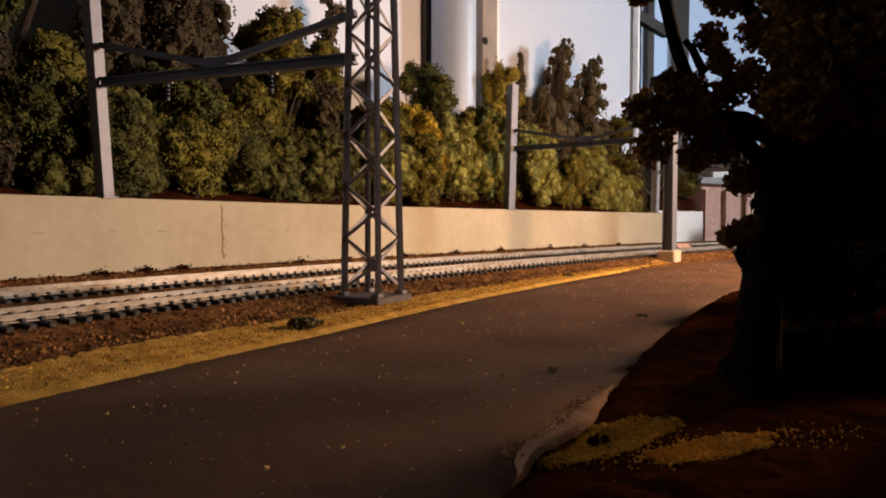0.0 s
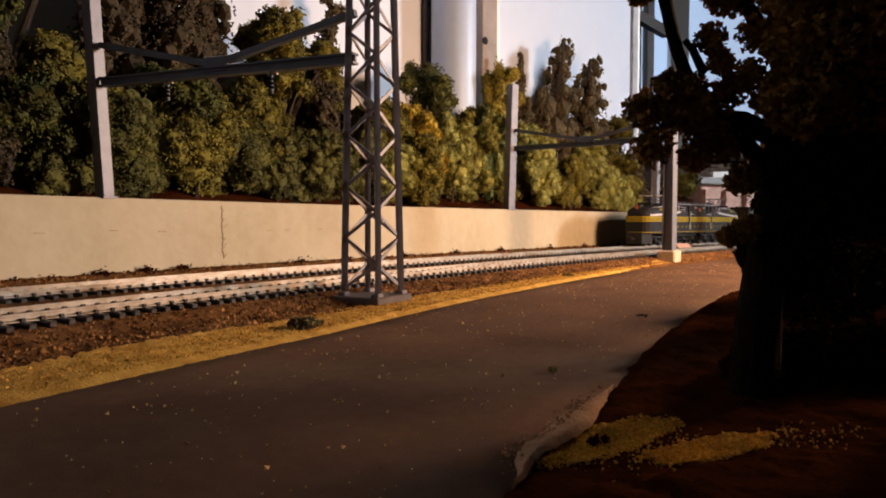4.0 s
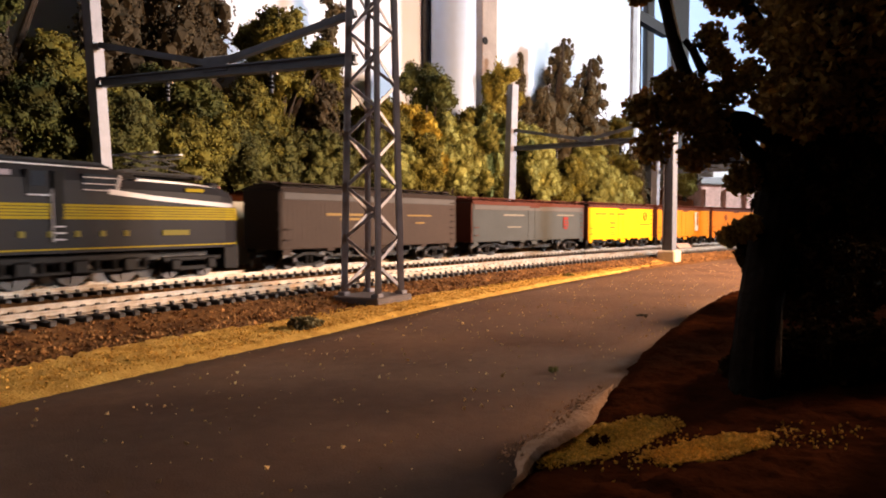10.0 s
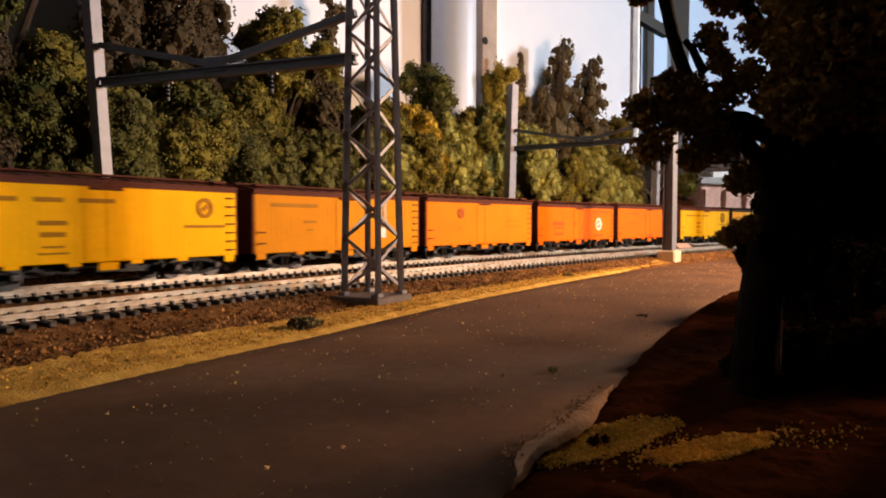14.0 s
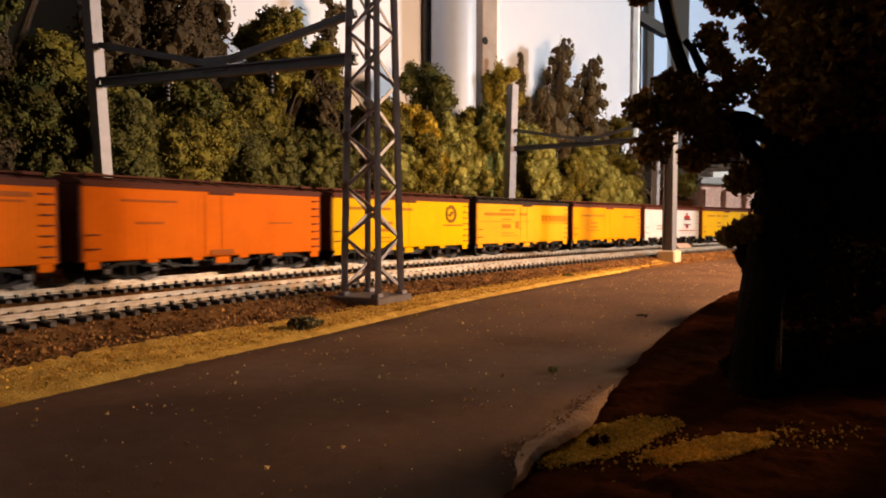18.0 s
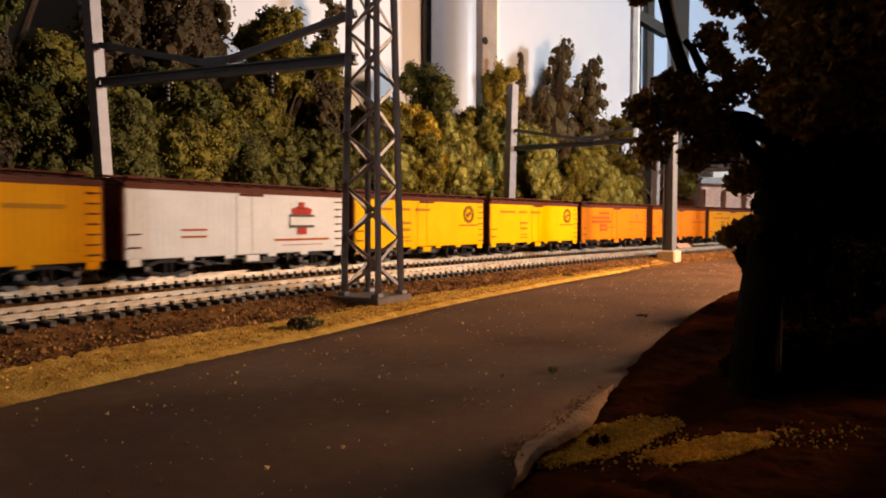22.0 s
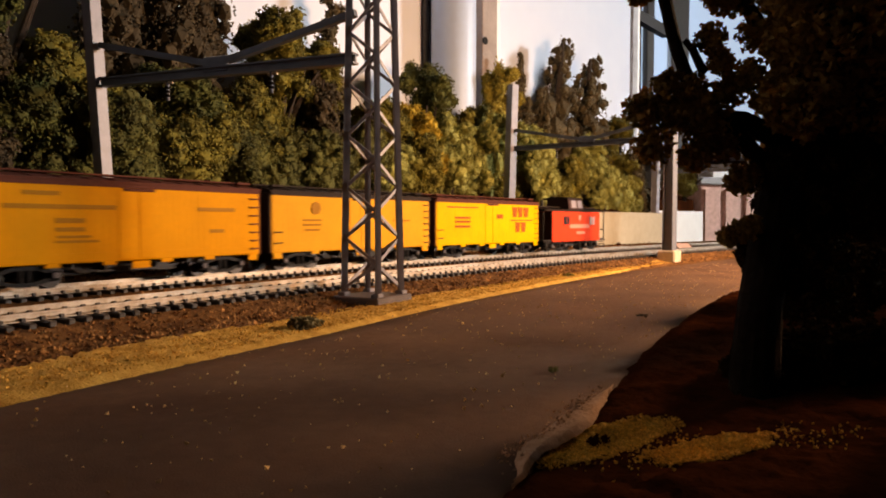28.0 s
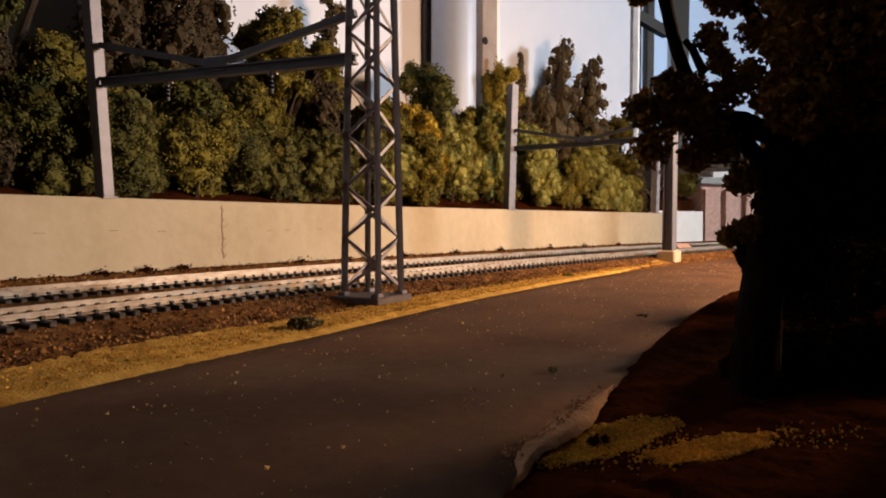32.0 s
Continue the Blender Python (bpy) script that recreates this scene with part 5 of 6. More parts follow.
CARS = [
    ("express_car", "long dark brown express car with gold lettering", 0.164, BROWN_GREY, ROOF_BLACK, GOLD_INK, [(-0.2, 0.60, 0.19, 0.045), (-0.17, 0.52, 0.11, 0.045), (0.24, 0.60, 0.16, 0.03), (0.24, 0.45, 0.06, 0.03)], None, None, 0.0452),
    ("express_car", "long grey-green express car with a red emblem", 0.176, GREEN_GREY, ROOF_BROWN, FADED_INK, [(-0.18, 0.70, 0.17, 0.04), (-0.18, 0.38, 0.11, 0.03), (0.30, 0.72, 0.17, 0.03)], ("shield", 0.30, 0.48, 0.0056), DIM_RED, 0.0424),
    ("refrigerator_car", "yellow refrigerator car with a brown roof and round emblem", 0.1405, CHROME_YELLOW, ROOF_BROWN, INK, FRUIT, ("ring", 0.36, 0.72, 0.0040), INK),
    ("refrigerator_car", "orange refrigerator car with a white placard", 0.1400, DEEP_AMBER, ROOF_BROWN, INK, PLAIN[:3], ("placard", 0.22, 0.56, 0.0110), WHITE_INK),
    ("refrigerator_car", "orange refrigerator car with a dark round emblem", 0.1395, ORANGE, ROOF_BROWN, INK, PLAIN[2:] + [(0.29, 0.56, 0.15, 0.03)], ("disc", -0.22, 0.72, 0.0040), RUST_INK),
    ("refrigerator_car", "red-orange refrigerator car with a white round emblem", 0.1400, RED_ORANGE, ROOF_BROWN, RUST_INK, [(-0.26, 0.50, 0.13, 0.10), (-0.26, 0.38, 0.11, 0.05), (-0.26, 0.20, 0.10, 0.08), (-0.05, 0.50, 0.04, 0.05), (0.31, 0.86, 0.24, 0.06), (0.31, 0.78, 0.20, 0.025), (0.27, 0.13, 0.12, 0.07), (0.0, 0.03, 0.12, 0.05)], ("ring", 0.27, 0.48, 0.0050), WHITE_INK, 0.0422),
    ("refrigerator_car", "plain red-orange refrigerator car", 0.1400, RED_ORANGE, ROOF_BROWN, RUST_INK, [(-0.28, 0.8, 0.2, 0.03), (-0.28, 0.5, 0.1, 0.03), (0.28, 0.5, 0.12, 0.02), (0.0, 0.06, 0.10, 0.08)]),
    ("refrigerator_car", "yellow refrigerator car with a brown roof and round emblem", 0.1400, YELLOW, ROOF_BROWN, INK, FRUIT, ("ring", 0.34, 0.70, 0.0054), DARK_INK),
    ("refrigerator_car", "pale amber refrigerator car with large red lettering", 0.1405, PALE_AMBER, ROOF_BLACK, INK, [(0.185 + 0.041 * k, 0.62, 0.029, 0.16) for k in range(8)] + [(0.33, 0.70, 0.33, 0.012), (0.33, 0.50, 0.33, 0.02), (-0.20, 0.82, 0.15, 0.05), (-0.28, 0.72, 0.30, 0.07), (-0.04, 0.72, 0.08, 0.06), (-0.21, 0.59, 0.09, 0.03), (-0.22, 0.535, 0.50, 0.010), (-0.215, 0.42, 0.085, 0.10), (-0.105, 0.45, 0.035, 0.16), (-0.08, 0.36, 0.05, 0.02), (-0.20, 0.25, 0.12, 0.02), (-0.18, 0.18, 0.16, 0.015)]),
    ("refrigerator_car", "amber refrigerator car with one long lettering line", 0.1400, AMBER, ROOF_BROWN, INK, [(-0.24, 0.72, 0.32, 0.055), (-0.22, 0.50, 0.085, 0.05), (-0.22, 0.38, 0.085, 0.05), (-0.21, 0.28, 0.12, 0.03), (0.30, 0.70, 0.17, 0.055)], None, None, 0.0432, 0.0325, None, True),
    ("refrigerator_car", "cream-white refrigerator car with a red crest", 0.1400, CREAM, ROOF_BROWN, RUST_INK, [(0.26, 0.22, 0.30, 0.035), (0.26, 0.13, 0.22, 0.012), (-0.25, 0.40, 0.10, 0.03), (-0.25, 0.30, 0.10, 0.03)], ("crest", 0.255, 0.57, 0.0080), RED_INK),
    ("refrigerator_car", "yellow refrigerator car with a brown roof and round emblem", 0.1400, YELLOW, ROOF_BROWN, INK, FRUIT, ("ring", 0.36, 0.70, 0.0054), DARK_INK),
    ("refrigerator_car", "yellow refrigerator car with a brown roof and round emblem", 0.1400, YELLOW, ROOF_BROWN, INK, FRUIT, ("ring", 0.36, 0.70, 0.0054), DARK_INK),
    ("refrigerator_car", "russet orange refrigerator car with dark lettering rows", 0.1380, RUSSET, ROOF_BROWN, RUST_INK, RUSSET_LINES, ("placard", 0.315, 0.72, 0.0030), GLASS_PALE, 0.0432, 0.0325, None, True),
    ("refrigerator_car", "russet orange refrigerator car with dark lettering rows", 0.1400, RUSSET, ROOF_BROWN, RUST_INK, RUSSET_LINES, ("placard", 0.315, 0.72, 0.0030), GLASS_PALE, 0.0432, 0.0325, None, True),
    ("refrigerator_car", "amber refrigerator car with dark lettering lines", 0.1400, AMBER, ROOF_BROWN, INK, [(-0.30, 0.86, 0.10, 0.05), (-0.24, 0.70, 0.32, 0.055), (-0.22, 0.53, 0.085, 0.06), (-0.22, 0.42, 0.085, 0.05), (-0.21, 0.33, 0.10, 0.03), (-0.20, 0.27, 0.13, 0.03), (0.30, 0.70, 0.16, 0.055), (0.30, 0.38, 0.06, 0.05)], None, None, 0.0432, 0.0325, None, True),
    ("refrigerator_car", "amber refrigerator car with a dark round emblem", 0.1400, PALE_AMBER, ROOF_BLACK, INK, [(-0.29, 0.55, 0.10, 0.03), (-0.29, 0.47, 0.10, 0.03), (-0.29, 0.38, 0.08, 0.03), (0.28, 0.55, 0.12, 0.03)], ("disc", -0.27, 0.76, 0.0036), INK),
    ("refrigerator_car", "yellow refrigerator car with rows of red-brown letter shapes", 0.1400, YELLOW, ROOF_BROWN, RUST_INK, [(-0.28, 0.86, 0.28, 0.03), (-0.28, 0.62, 0.13, 0.05), (-0.28, 0.53, 0.13, 0.05), (-0.28, 0.42, 0.13, 0.05), (0.30, 0.57, 0.24, 0.03), (0.07, 0.66, 0.06, 0.1)], ("letters", 0.29, 0.56, 0.0075), RUST_INK),
]


def hull(z0, z1, grow=0.0, ends=0.130):
    """The locomotive's lower body between two heights, rounded in plan at both ends."""
    plan = [(0, 0.0178), (0.103, 0.0178), (0.1165, 0.0170), (0.1235, 0.0153), (0.1278, 0.0126), (0.1300, 0.0092)]
    stations = []
    for x, w in [(-x, w) for x, w in plan[:0:-1]] + plan:
        x *= ends / 0.130
        x += math.copysign(grow, x) if abs(x) > 0.1 else 0
        w += grow
        stations.append((x, [(-w, z0), (-w, z1), (w, z1), (w, z0)]))
    return loft(stations)


def nose_hood(sign):
    rings = []
    for x, w, h in ((0.050, 0.0174, 0.0487), (0.075, 0.0173, 0.0482), (0.100, 0.0172, 0.0474), (0.1150, 0.0163, 0.0463), (0.1222, 0.0146, 0.0447), (0.1266, 0.0120, 0.0424), (0.1290, 0.0085, 0.0390)):
        z = 0.0345
        k = h - z
        rings.append((sign * x, [(-w, z), (-w * 0.965, z + k * 0.5), (-w * 0.86, z + k * 0.78), (-w * 0.55, h - 0.0006), (-w * 0.28, h), (w * 0.28, h), (w * 0.55, h - 0.0006), (w * 0.86, z + k * 0.78), (w * 0.965, z + k * 0.5), (w, z)]))
    return loft(rings)


def locomotive():
    loco = empty("electric_locomotive", beside(3, 0, RAIL_TOP), "dark green electric locomotive with gold stripes and double ends", "locomotive")
    part("lower_body", hull(0.0145, 0.0346), LOCO_GREEN, loco)
    stripes = part("stripe_band", hull(0.0282, 0.0346 - 0.0003, 0.00025), LOCO_GOLD, loco, "broad gold stripe band")
    for k in range(4):
        part("pinstripe", hull(0.0294 + 0.0012 * k, 0.0297 + 0.0012 * k, 0.00040), LOCO_GREEN, stripes)
    part("skirt_line", hull(0.0158, 0.0164, 0.00025), LOCO_GOLD, loco, "thin gold line along the skirt")
    for sign in (-1, 1):
        hood = part("nose_hood", nose_hood(sign), LOCO_GREEN, loco)
        bm = bmesh.new()
        for sy in (-1, 1):
            pts = [(0.053, 0.0174, 0.0400), (0.075, 0.0173, 0.0380), (0.098, 0.0172, 0.0366), (0.115, 0.0165, 0.0358), (0.1222, 0.0149, 0.0354)]
            for a, b in zip(pts, pts[1:]):
                bar(bm, (sign * a[0], sy * (a[1] + 0.0002), a[2]), (sign * b[0], sy * (b[1] + 0.0002), b[2]), 0.0006, 0.0021)
        part("trim_line", bm, LOCO_WHITE, hood, "silver line sweeping down the nose")
        bm = bmesh.new()
        for sy in (-1, 1):
            pts = [(0.056, 0.0138, 0.0463), (0.085, 0.0136, 0.0457), (0.100, 0.0132, 0.0451), (0.115, 0.0114, 0.0440)]
            for a, b in zip(pts, pts[1:]):
                bar(bm, (sign * a[0], sy * a[1], a[2]), (sign * b[0], sy * b[1], b[2]), 0.0008, 0.0012)
        part("roof_line", bm, LOCO_WHITE, hood, "silver line along the hood top")
        for sy in (-1, 1):
            part("number_plate_bar", boxed((sign * 0.098, sy * 0.0166, 0.0424), (0.0105, 0.0008, 0.0016), 0, pose(0, 0, 0, sy * -8, 0, 0)), LOCO_GOLD, hood)
            part("name_bar", boxed((sign * 0.086, sy * 0.0181, 0.0222), (0.0145, 0.0006, 0.0024)), DULL_GOLD, loco)
        lightbox = part("headlight_housing", boxed((sign * 0.1225, 0, 0.0450), (0.0070, 0.0062, 0.0056), 0.0012), LOCO_GREEN, hood)
        part("headlight_lens", tube(bmesh.new(), (sign * 0.1255, 0, 0.0450), (sign * 0.1266, 0, 0.0450), 0.0021, 0.0021, 16), HEADLIGHT, lightbox, "warm glowing lens")
        part("pilot", loft([(sign * 0.118, [(-0.015, 0.0035), (-0.015, 0.0150), (0.015, 0.0150), (0.015, 0.0035)]), (sign * 0.1315, [(-0.010, 0.0030), (-0.010, 0.0150), (0.010, 0.0150), (0.010, 0.0030)])]), BLACK, loco)
        pan = part("pantograph", box(box(boxed((sign * 0.086, -0.0075, 0.0500), (0.048, 0.0011, 0.0011)), (sign * 0.086, 0.0075, 0.0500), (0.048, 0.0011, 0.0011)), (sign * 0.086, 0, 0.0492), (0.052, 0.0130, 0.0016), 0.0004), IRON, loco, "folded pantograph on the nose")
        for sy in (-1, 1):
            bm = bmesh.new()
            for a, b in (((0.110, 0.0496), (0.076, 0.0548)), ((0.076, 0.0548), (0.100, 0.0588)), ((0.062, 0.0496), (0.096, 0.0548)), ((0.096, 0.0548), (0.074, 0.0588))):
                bar(bm, (sign * a[0], sy * 0.0068, a[1]), (sign * b[0], sy * 0.0068, b[1]), 0.0007, 0.0007)
            part("arm", bm, IRON, pan)
        for x in (0.078, 0.092):
            part("contact_shoe", bar(bmesh.new(), (sign * x, -0.0150, 0.0592), (sign * x, 0.0150, 0.0592), 0.0016, 0.0008), LOCO_WHITE, pan)
        for sy in (-1, 1):
            for k in range(2):
                part("insulator", tube(bmesh.new(), (sign * (0.066 + 0.040 * k), sy * 0.0075, 0.0478), (sign * (0.066 + 0.040 * k), sy * 0.0075, 0.0500), 0.0014, 0.0010), BARK, pan)
    cab_ring = lambda x, d: (x, [(-0.0176, 0.0345), (-0.0170, 0.0440), (-0.0150 + d, 0.0492), (-0.0105 + d, 0.0516), (0.0105 - d, 0.0516), (0.0150 - d, 0.0492), (0.0170, 0.0440), (0.0176, 0.0345)])
    cab = part("cab", loft([cab_ring(-0.058, 0.0012), cab_ring(-0.054, 0), cab_ring(0.054, 0), cab_ring(0.058, 0.0012)]), LOCO_GREEN, loco)
    for sign in (-1, 1):
        screen = part("windscreen", loft([(sign * 0.0565, [(-0.0160, 0.0462), (-0.0138, 0.0500), (0.0138, 0.0500), (0.0160, 0.0462)]), (sign * 0.0680, [(-0.0158, 0.0458), (-0.0150, 0.0472), (0.0150, 0.0472), (0.0158, 0.0458)])]), MATT_BLACK, cab, "black sloping windscreen")
        part("screen_post", bar(bmesh.new(), (sign * 0.0568, 0, 0.0502), (sign * 0.0682, 0, 0.0474), 0.0008, 0.0005), LOCO_GREEN, screen)
    part("cab_roof", loft([(-0.056, [(-0.0112, 0.0514), (-0.006, 0.0531), (0.006, 0.0531), (0.0112, 0.0514)]), (0.056, [(-0.0112, 0.0514), (-0.006, 0.0531), (0.006, 0.0531), (0.0112, 0.0514)])]), BLACK, cab)
    for sy in (-1, 1):
        part("gutter_line", boxed((0, sy * 0.0150, 0.0497), (0.108, 0.0008, 0.0005)), LOCO_WHITE, cab, "silver gutter line")
        for sx in (-1, 1):
            win = part("side_window", boxed((sx * 0.0490, sy * 0.0168, 0.0430), (0.0150, 0.0014, 0.0084), 0.0002, pose(0, 0, 0, sy * -4, 0, 0)), GLASS_DARK, cab)
            for k in range(3):
                part("louvre", boxed((sx * 0.0490, sy * 0.0176, 0.0404 + 0.0026 * k), (0.0146, 0.0005, 0.0003)), LOCO_WHITE, win)
            part("window_post", boxed((sx * 0.0575, sy * 0.0172, 0.0430), (0.0007, 0.0008, 0.0088), 0, pose(0, 0, 0, 0, sx * 14, 0)), LOCO_WHITE, win)
            slot = part("doorway", boxed((sx * 0.0310, sy * 0.0170, 0.0330), (0.0044, 0.0026, 0.0290), 0.0002, pose(0, 0, 0, sy * -2, 0, 0)), MATT_BLACK, cab, "dark open doorway with steps")
            for k in range(3):
                part("step", boxed((sx * 0.0310, sy * 0.0186, 0.0200 + 0.0026 * k), (0.0042, 0.0008, 0.0006)), LOCO_WHITE, slot)
            door = part("cab_door", boxed((sx * 0.0232, sy * 0.0172, 0.0425), (0.0086, 0.0014, 0.0100), 0.0002, pose(0, 0, 0, sy * -4, 0, 0)), LOCO_GREEN, cab)
            part("door_window", boxed((sx * 0.0232, sy * 0.0177, 0.0440), (0.0060, 0.0010, 0.0058), 0.0001, pose(0, 0, 0, sy * -4, 0, 0)), GLASS_DARK, door)
            part("door_sill", boxed((sx * 0.0232, sy * 0.0183, 0.0376), (0.0088, 0.0008, 0.0005)), LOCO_WHITE, door)
            part("grab_rail", tube(bmesh.new(), (sx * 0.0283, sy * 0.0188, 0.0190), (sx * 0.0283, sy * 0.0184, 0.0400), 0.0003), LOCO_WHITE, cab)
            part("small_window", boxed((sx * 0.0113, sy * 0.0167, 0.0458), (0.0046, 0.0014, 0.0022), 0.0002, pose(0, 0, 0, sy * -6, 0, 0)), GLASS_PALE, cab, "small pale vent")
        part("keystone_emblem", boxed((0, sy * 0.0171, 0.0428), (0.0040, 0.0012, 0.0042), 0.0006, pose(0, 0, 0, sy * -4, 0, 0)), LOCO_EMBLEM, cab, "small red emblem")
        for k in range(12):
            part("letter_bar", boxed((-0.0605 + 0.011 * k, sy * 0.0181, 0.0222), (0.0021, 0.0006, 0.0024)), DULL_GOLD, loco)
    part("frame", boxed((0, 0, 0.0118), (0.240, 0.0150, 0.0060), 0.0006), BLACK, loco)
    wheels = []
    for sign in (-1, 1):
        for x, r in ((0.018, 0.0080), (0.041, 0.0080), (0.064, 0.0080), (0.088, 0.0051), (0.109, 0.0051)):
            w = shared("wheelset", once("loco_wheel@%d" % (r * 1e4), lambda: spoked_wheel(r), WHEEL), WHEEL, loco, m=pose(sign * x, 0, r))
            wheels.append((w, sign * x, r))
        for sy in (-1, 1):
            bm = bmesh.new()
            box(bm, (sign * 0.041, sy * 0.0140, 0.0118), (0.068, 0.0026, 0.0030), 0.0005)
            box(bm, (sign * 0.041, sy * 0.0140, 0.0062), (0.064, 0.0022, 0.0016), 0.0003)
            for x in (0.018, 0.041, 0.064):
                box(bm, (sign * x, sy * 0.0150, 0.0084), (0.0072, 0.0030, 0.0062), 0.0008)
                for q in (-0.0075, 0.0075):
                    tube(bm, (sign * x + q, sy * 0.0146, 0.0066), (sign * x + q, sy * 0.0146, 0.0112), 0.0013, 0.0013, 8)
            part("driver_frame", bm, IRON, loco, "grey cast driver frame with journal boxes")
            bm = bmesh.new()
            box(bm, (sign * 0.0985, sy * 0.0135, 0.0095), (0.034, 0.0024, 0.0024), 0.0005)
            for x in (0.088, 0.109):
                box(bm, (sign * x, sy * 0.0146, 0.0068), (0.0056, 0.0030, 0.0056), 0.0008)
            bar(bm, (sign * 0.091, sy * 0.0138, 0.0050), (sign * 0.106, sy * 0.0138, 0.0050), 0.0018, 0.0018)
            part("pilot_truck_frame", bm, IRON, loco)
        add_coupler(loco, sign * 0.134)
    return loco, wheels


def spoked_wheel(r):
    bm = tube(bmesh.new(), (0, -0.0118, 0), (0, 0.0118, 0), 0.0012, 0.0012, 8)
    for y in (-1, 1):
        tube(bm, (0, y * 0.0072, 0), (0, y * 0.0080, 0), r + 0.0006, r + 0.0006, 24)
        tube(bm, (0, y * 0.0080, 0), (0, y * 0.0098, 0), r, r * 0.985, 24)
        for k in range(6):
            a = k * math.pi / 3
            bar(bm, (0, y * 0.0100, 0), (math.cos(a) * r * 0.8, y * 0.0100, math.sin(a) * r * 0.8), 0.0006, 0.0011)
        tube(bm, (0, y * 0.0098, 0), (0, y * 0.0104, 0), r * 0.25, r * 0.22, 10)
    return bm


def caboose():
    car = empty("caboose", beside(3, 0, RAIL_TOP), "bright red caboose with a black roof and cupola", "caboose")
    length, width, sill, eave = 0.0880, 0.0325, 0.0092, 0.0374
    tall = eave - sill
    part("body", boxed((0, 0, (sill + eave) / 2), (length, width, tall), 0.0004), CABOOSE_RED, car)
    for sx in (-1, 1):
        end = part("platform", boxed((sx * (length / 2 + 0.0065), 0, sill + 0.0010), (0.0130, width - 0.002, 0.0020), 0.0003), BLACK, car)
        bm = bmesh.new()
        for y in (-0.014, -0.005, 0.005, 0.014):
            tube(bm, (sx * (length / 2 + 0.0120), y, sill), (sx * (length / 2 + 0.0120), y, sill + 0.0110), 0.0005)
        tube(bm, (sx * (length / 2 + 0.0120), -0.014, sill + 0.011), (sx * (length / 2 + 0.0120), 0.014, sill + 0.011), 0.0005)
        part("railing", bm, BLACK, end)
        for sy in (-1, 1):
            bm = bmesh.new()
            for k in range(3):
                box(bm, (sx * (length / 2 + 0.0070), sy * (width / 2 - 0.002), sill - 0.001 - 0.0024 * k), (0.0075, 0.0042, 0.0007))
            part("step", bm, BLACK, end)
            part("roof_post", tube(bmesh.new(), (sx * (length / 2 + 0.0120), sy * 0.0140, sill), (sx * (length / 2 + 0.0120), sy * 0.0140, eave + 0.001), 0.0005), BLACK, end)
        part("end_door", boxed((sx * (length / 2 + 0.0009), 0, sill + tall * 0.42), (0.0010, 0.0090, tall * 0.78)), CABOOSE_DARK, car)
        # dark brown over the red body end paints in its shade
        part("end_wall", boxed((sx * (length / 2 + 0.0002), 0, (sill + eave) / 2), (0.0008, width - 0.0012, tall - 0.0006), 0.0002), CABOOSE_DARK, car, "sooty dark brown end wall")
        add_truck(car, sx * 0.0300)
        add_coupler(car, sx * (length / 2 + 0.0150))
    part("roof", roof_mesh(length + 0.026, width, eave + 0.0012, eave + 0.0036), ROOF_BLACK, car)
    part("running_board", boxed((0, 0, eave + 0.0044), (length + 0.027, 0.0056, 0.0008)), ROOF_BLACK, car)
    cup = part("cupola", loft([(0.004 + x, [(-w, eave), (-w * 0.86, eave + 0.0120), (w * 0.86, eave + 0.0120), (w, eave)]) for x, w in ((-0.0135, 0.0132), (0.0125, 0.0132))]), CABOOSE_DARK, car)
    part("cupola_roof", roof_mesh(0.0290, 0.0262, eave + 0.0126, eave + 0.0140), ROOF_BLACK, cup)
    for sy in (-1, 1):
        for x in (-0.0015, 0.0100):
            win = part("cupola_window", boxed((x, sy * 0.0126, eave + 0.0072), (0.0092, 0.0012, 0.0074), 0.0003, pose(0, 0, 0, sy * 9, 0, 0)), GLASS_PALE, cup)
        for x in (-0.020, 0.0275):
            # the right pane is coloured pale for bright sky seen through it
            w = part("side_window", boxed((x, sy * (width / 2 + 0.0002), sill + tall * 0.70), (0.0092, 0.0008, 0.0078)), GLASS_DARK if x < 0 else GLASS_PALE, car)
            part("window_frame", box(boxed((x, sy * (width / 2 + 0.0005), sill + tall * 0.70), (0.0006, 0.0008, 0.0078)), (x, sy * (width / 2 + 0.0005), sill + tall * 0.55), (0.0105, 0.0010, 0.0008)), CABOOSE_RED, w)
        part("lettering", boxed((0.004, sy * (width / 2 + 0.0003), sill + tall * 0.51), (0.0370, 0.0005, 0.0036)), PINK_INK, car)
        part("lettering", boxed((0.006, sy * (width / 2 + 0.0003), sill + tall * 0.29), (0.0160, 0.0005, 0.0024)), PINK_INK, car)
        part("emblem", boxed((0.004, sy * (width / 2 + 0.0003), sill + tall * 0.80), (0.0038, 0.0005, 0.0046)), PINK_INK, car)
    part("smoke_pipe", tube(bmesh.new(), (-0.028, 0.006, eave + 0.002), (-0.028, 0.006, eave + 0.011), 0.0014, 0.0016, 10), BLACK, car)
    part("underframe", underframe_mesh(length), BLACK, car)
    return car


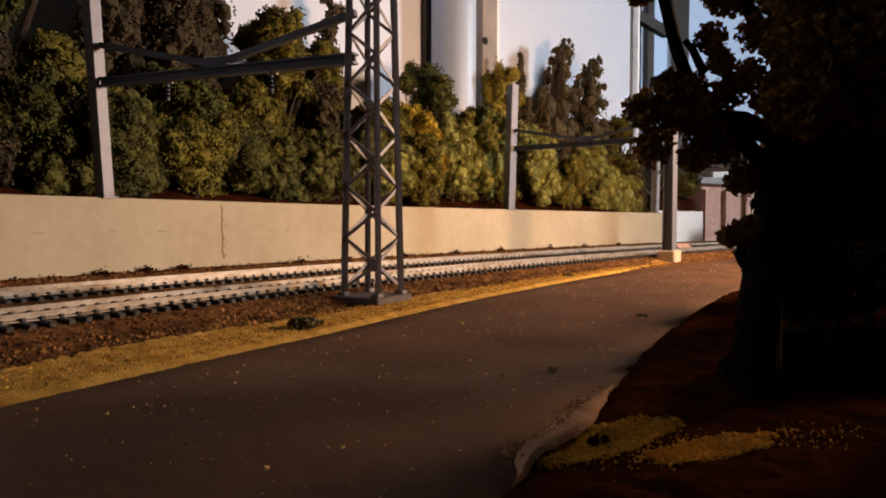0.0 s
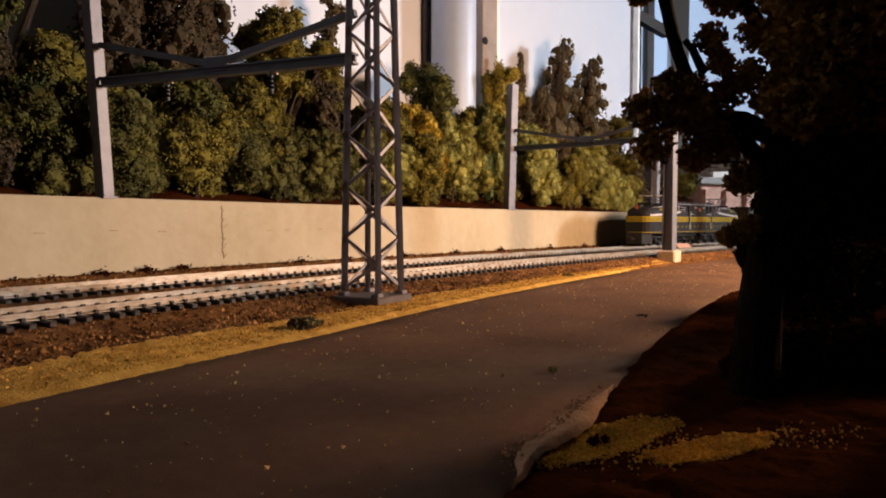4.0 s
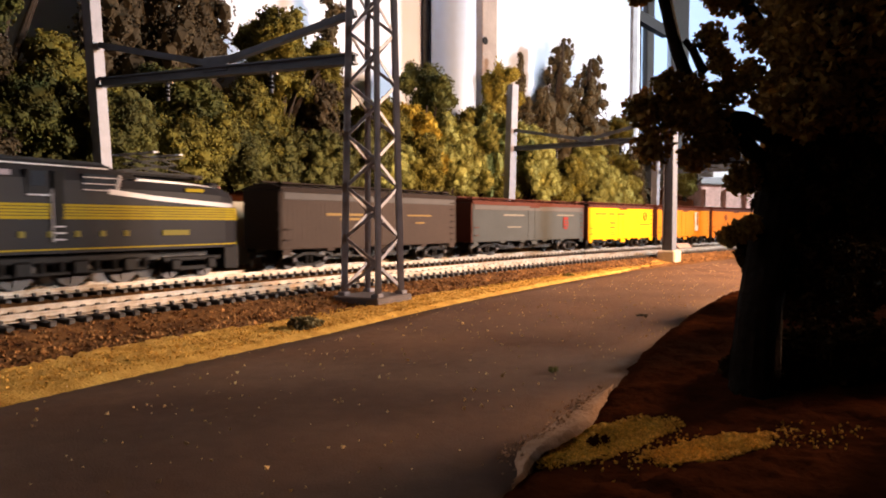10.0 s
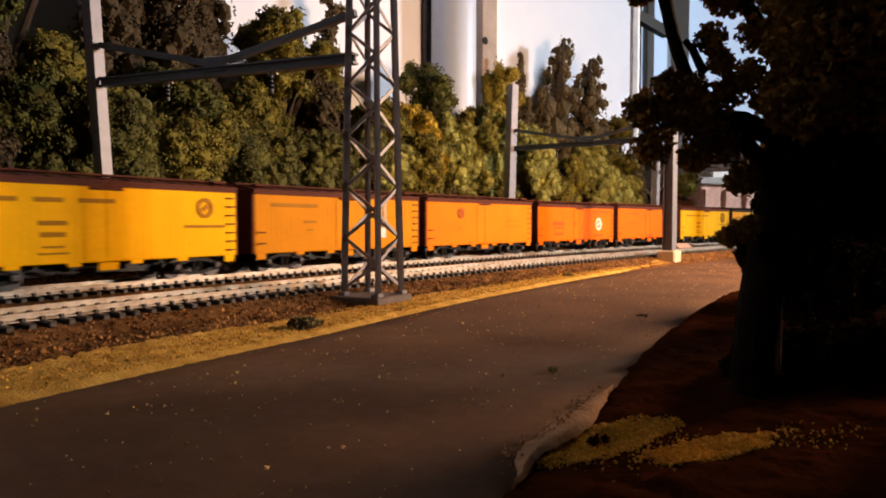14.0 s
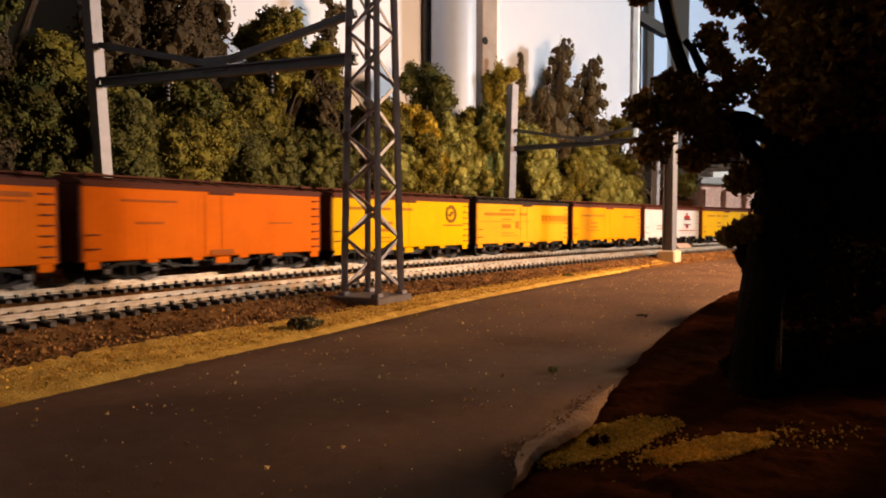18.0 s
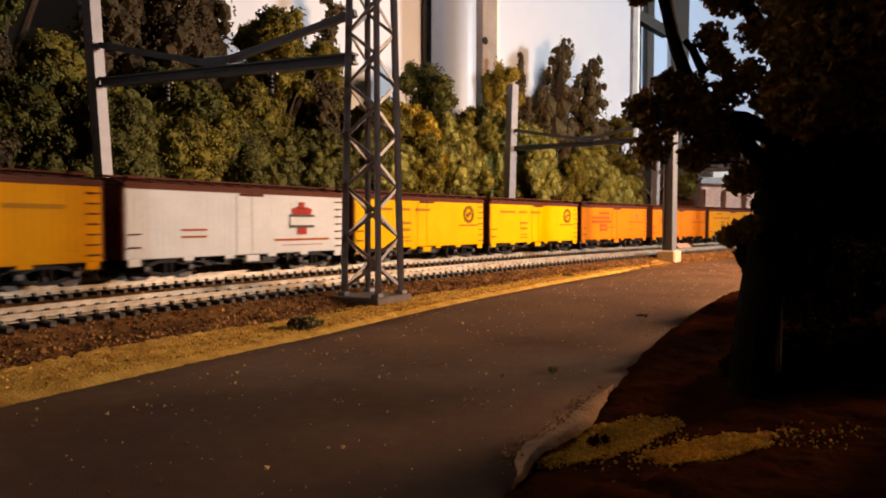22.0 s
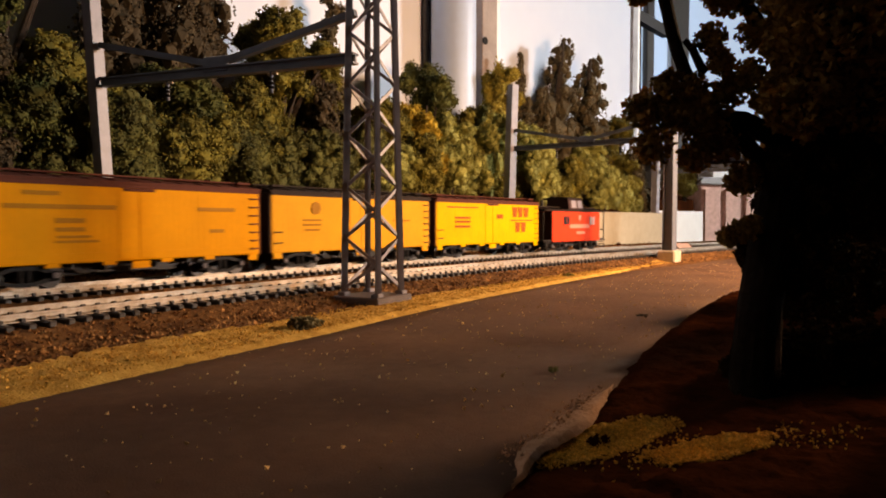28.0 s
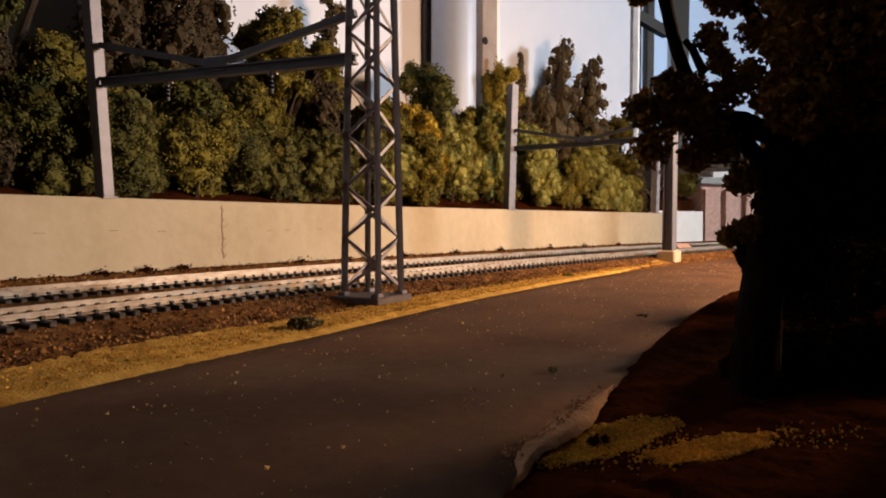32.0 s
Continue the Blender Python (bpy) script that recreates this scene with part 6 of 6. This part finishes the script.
LOCO, LOCO_WHEELS = locomotive()
TRAIN = [(LOCO, 0.5475, 0.055)]
for i, row in enumerate(CARS):
    start = (0.7020, 0.8880)[i] if i < 2 else 1.0738 + 0.1515 * (i - 2)
    start += {3: 0.002, 12: -0.001, 13: -0.003, 16: -0.002, 17: -0.005}.get(i, 0.0)
    TRAIN.append((reefer(*row), start + row[2] / 2, row[2] / 2 - 0.0225))
TRAIN.append((caboose(), 3.5494, 0.030))


RUN = [(0.0, -1.6963), (3.0, -1.3205), (5.5, -1.0073), (7.0, -0.8107), (8.5, -0.6050), (10.0, -0.4070), (11.5, -0.2039), (13.0, 0.0), (14.5, 0.2054), (16.5, 0.4761), (18.0, 0.6823),
       (19.0, 0.8218), (20.0, 0.9700), (21.0, 1.1270), (22.0, 1.2690), (23.0, 1.3965), (24.0, 1.5264), (25.5, 1.7331), (27.5, 2.0201), (29.0, 2.2314), (30.5, 2.4448), (32.0, 2.6582)]


def travelled(t):
    """How far the train has come since 13 s: a smooth curve through RUN."""
    k = max(0, min(len(RUN) - 2, sum(1 for r in RUN if r[0] <= t) - 1))
    slope = lambda i: (RUN[min(i + 1, len(RUN) - 1)][1] - RUN[max(i - 1, 0)][1]) / (RUN[min(i + 1, len(RUN) - 1)][0] - RUN[max(i - 1, 0)][0])
    (t0, a), (t1, b) = RUN[k], RUN[k + 1]
    h = t1 - t0
    u = (t - t0) / h
    return (2 * u**3 - 3 * u**2 + 1) * a + (u**3 - 2 * u**2 + u) * h * slope(k) + (3 * u**2 - 2 * u**3) * b + (u**3 - u**2) * h * slope(k + 1)


def motions():
    for thing, place, reach in TRAIN:
        rows = []
        for k in range(65):
            t = k * 0.5
            s = place - travelled(t)
            xa, ya, _ = spot(s - reach)
            xb, yb, _ = spot(s + reach)
            rows.append((t, pose((xa + xb) / 2, (ya + yb) / 2, RAIL_TOP, 0, 0, math.degrees(math.atan2(yb - ya, xb - xa)))))
        walk(thing, rows)
    # the locomotive's wheels roll
    for wheel, x, r in LOCO_WHEELS:
        rows, step = [], 1 / 30 if r < 0.006 else 2 / 30
        for k in range(int(32 / step) + 1):
            t = k * step
            rows.append((t, pose(x, 0, r) @ Matrix.Rotation(-travelled(t) / r, 4, "Y")))
        walk(wheel, rows)


motions()
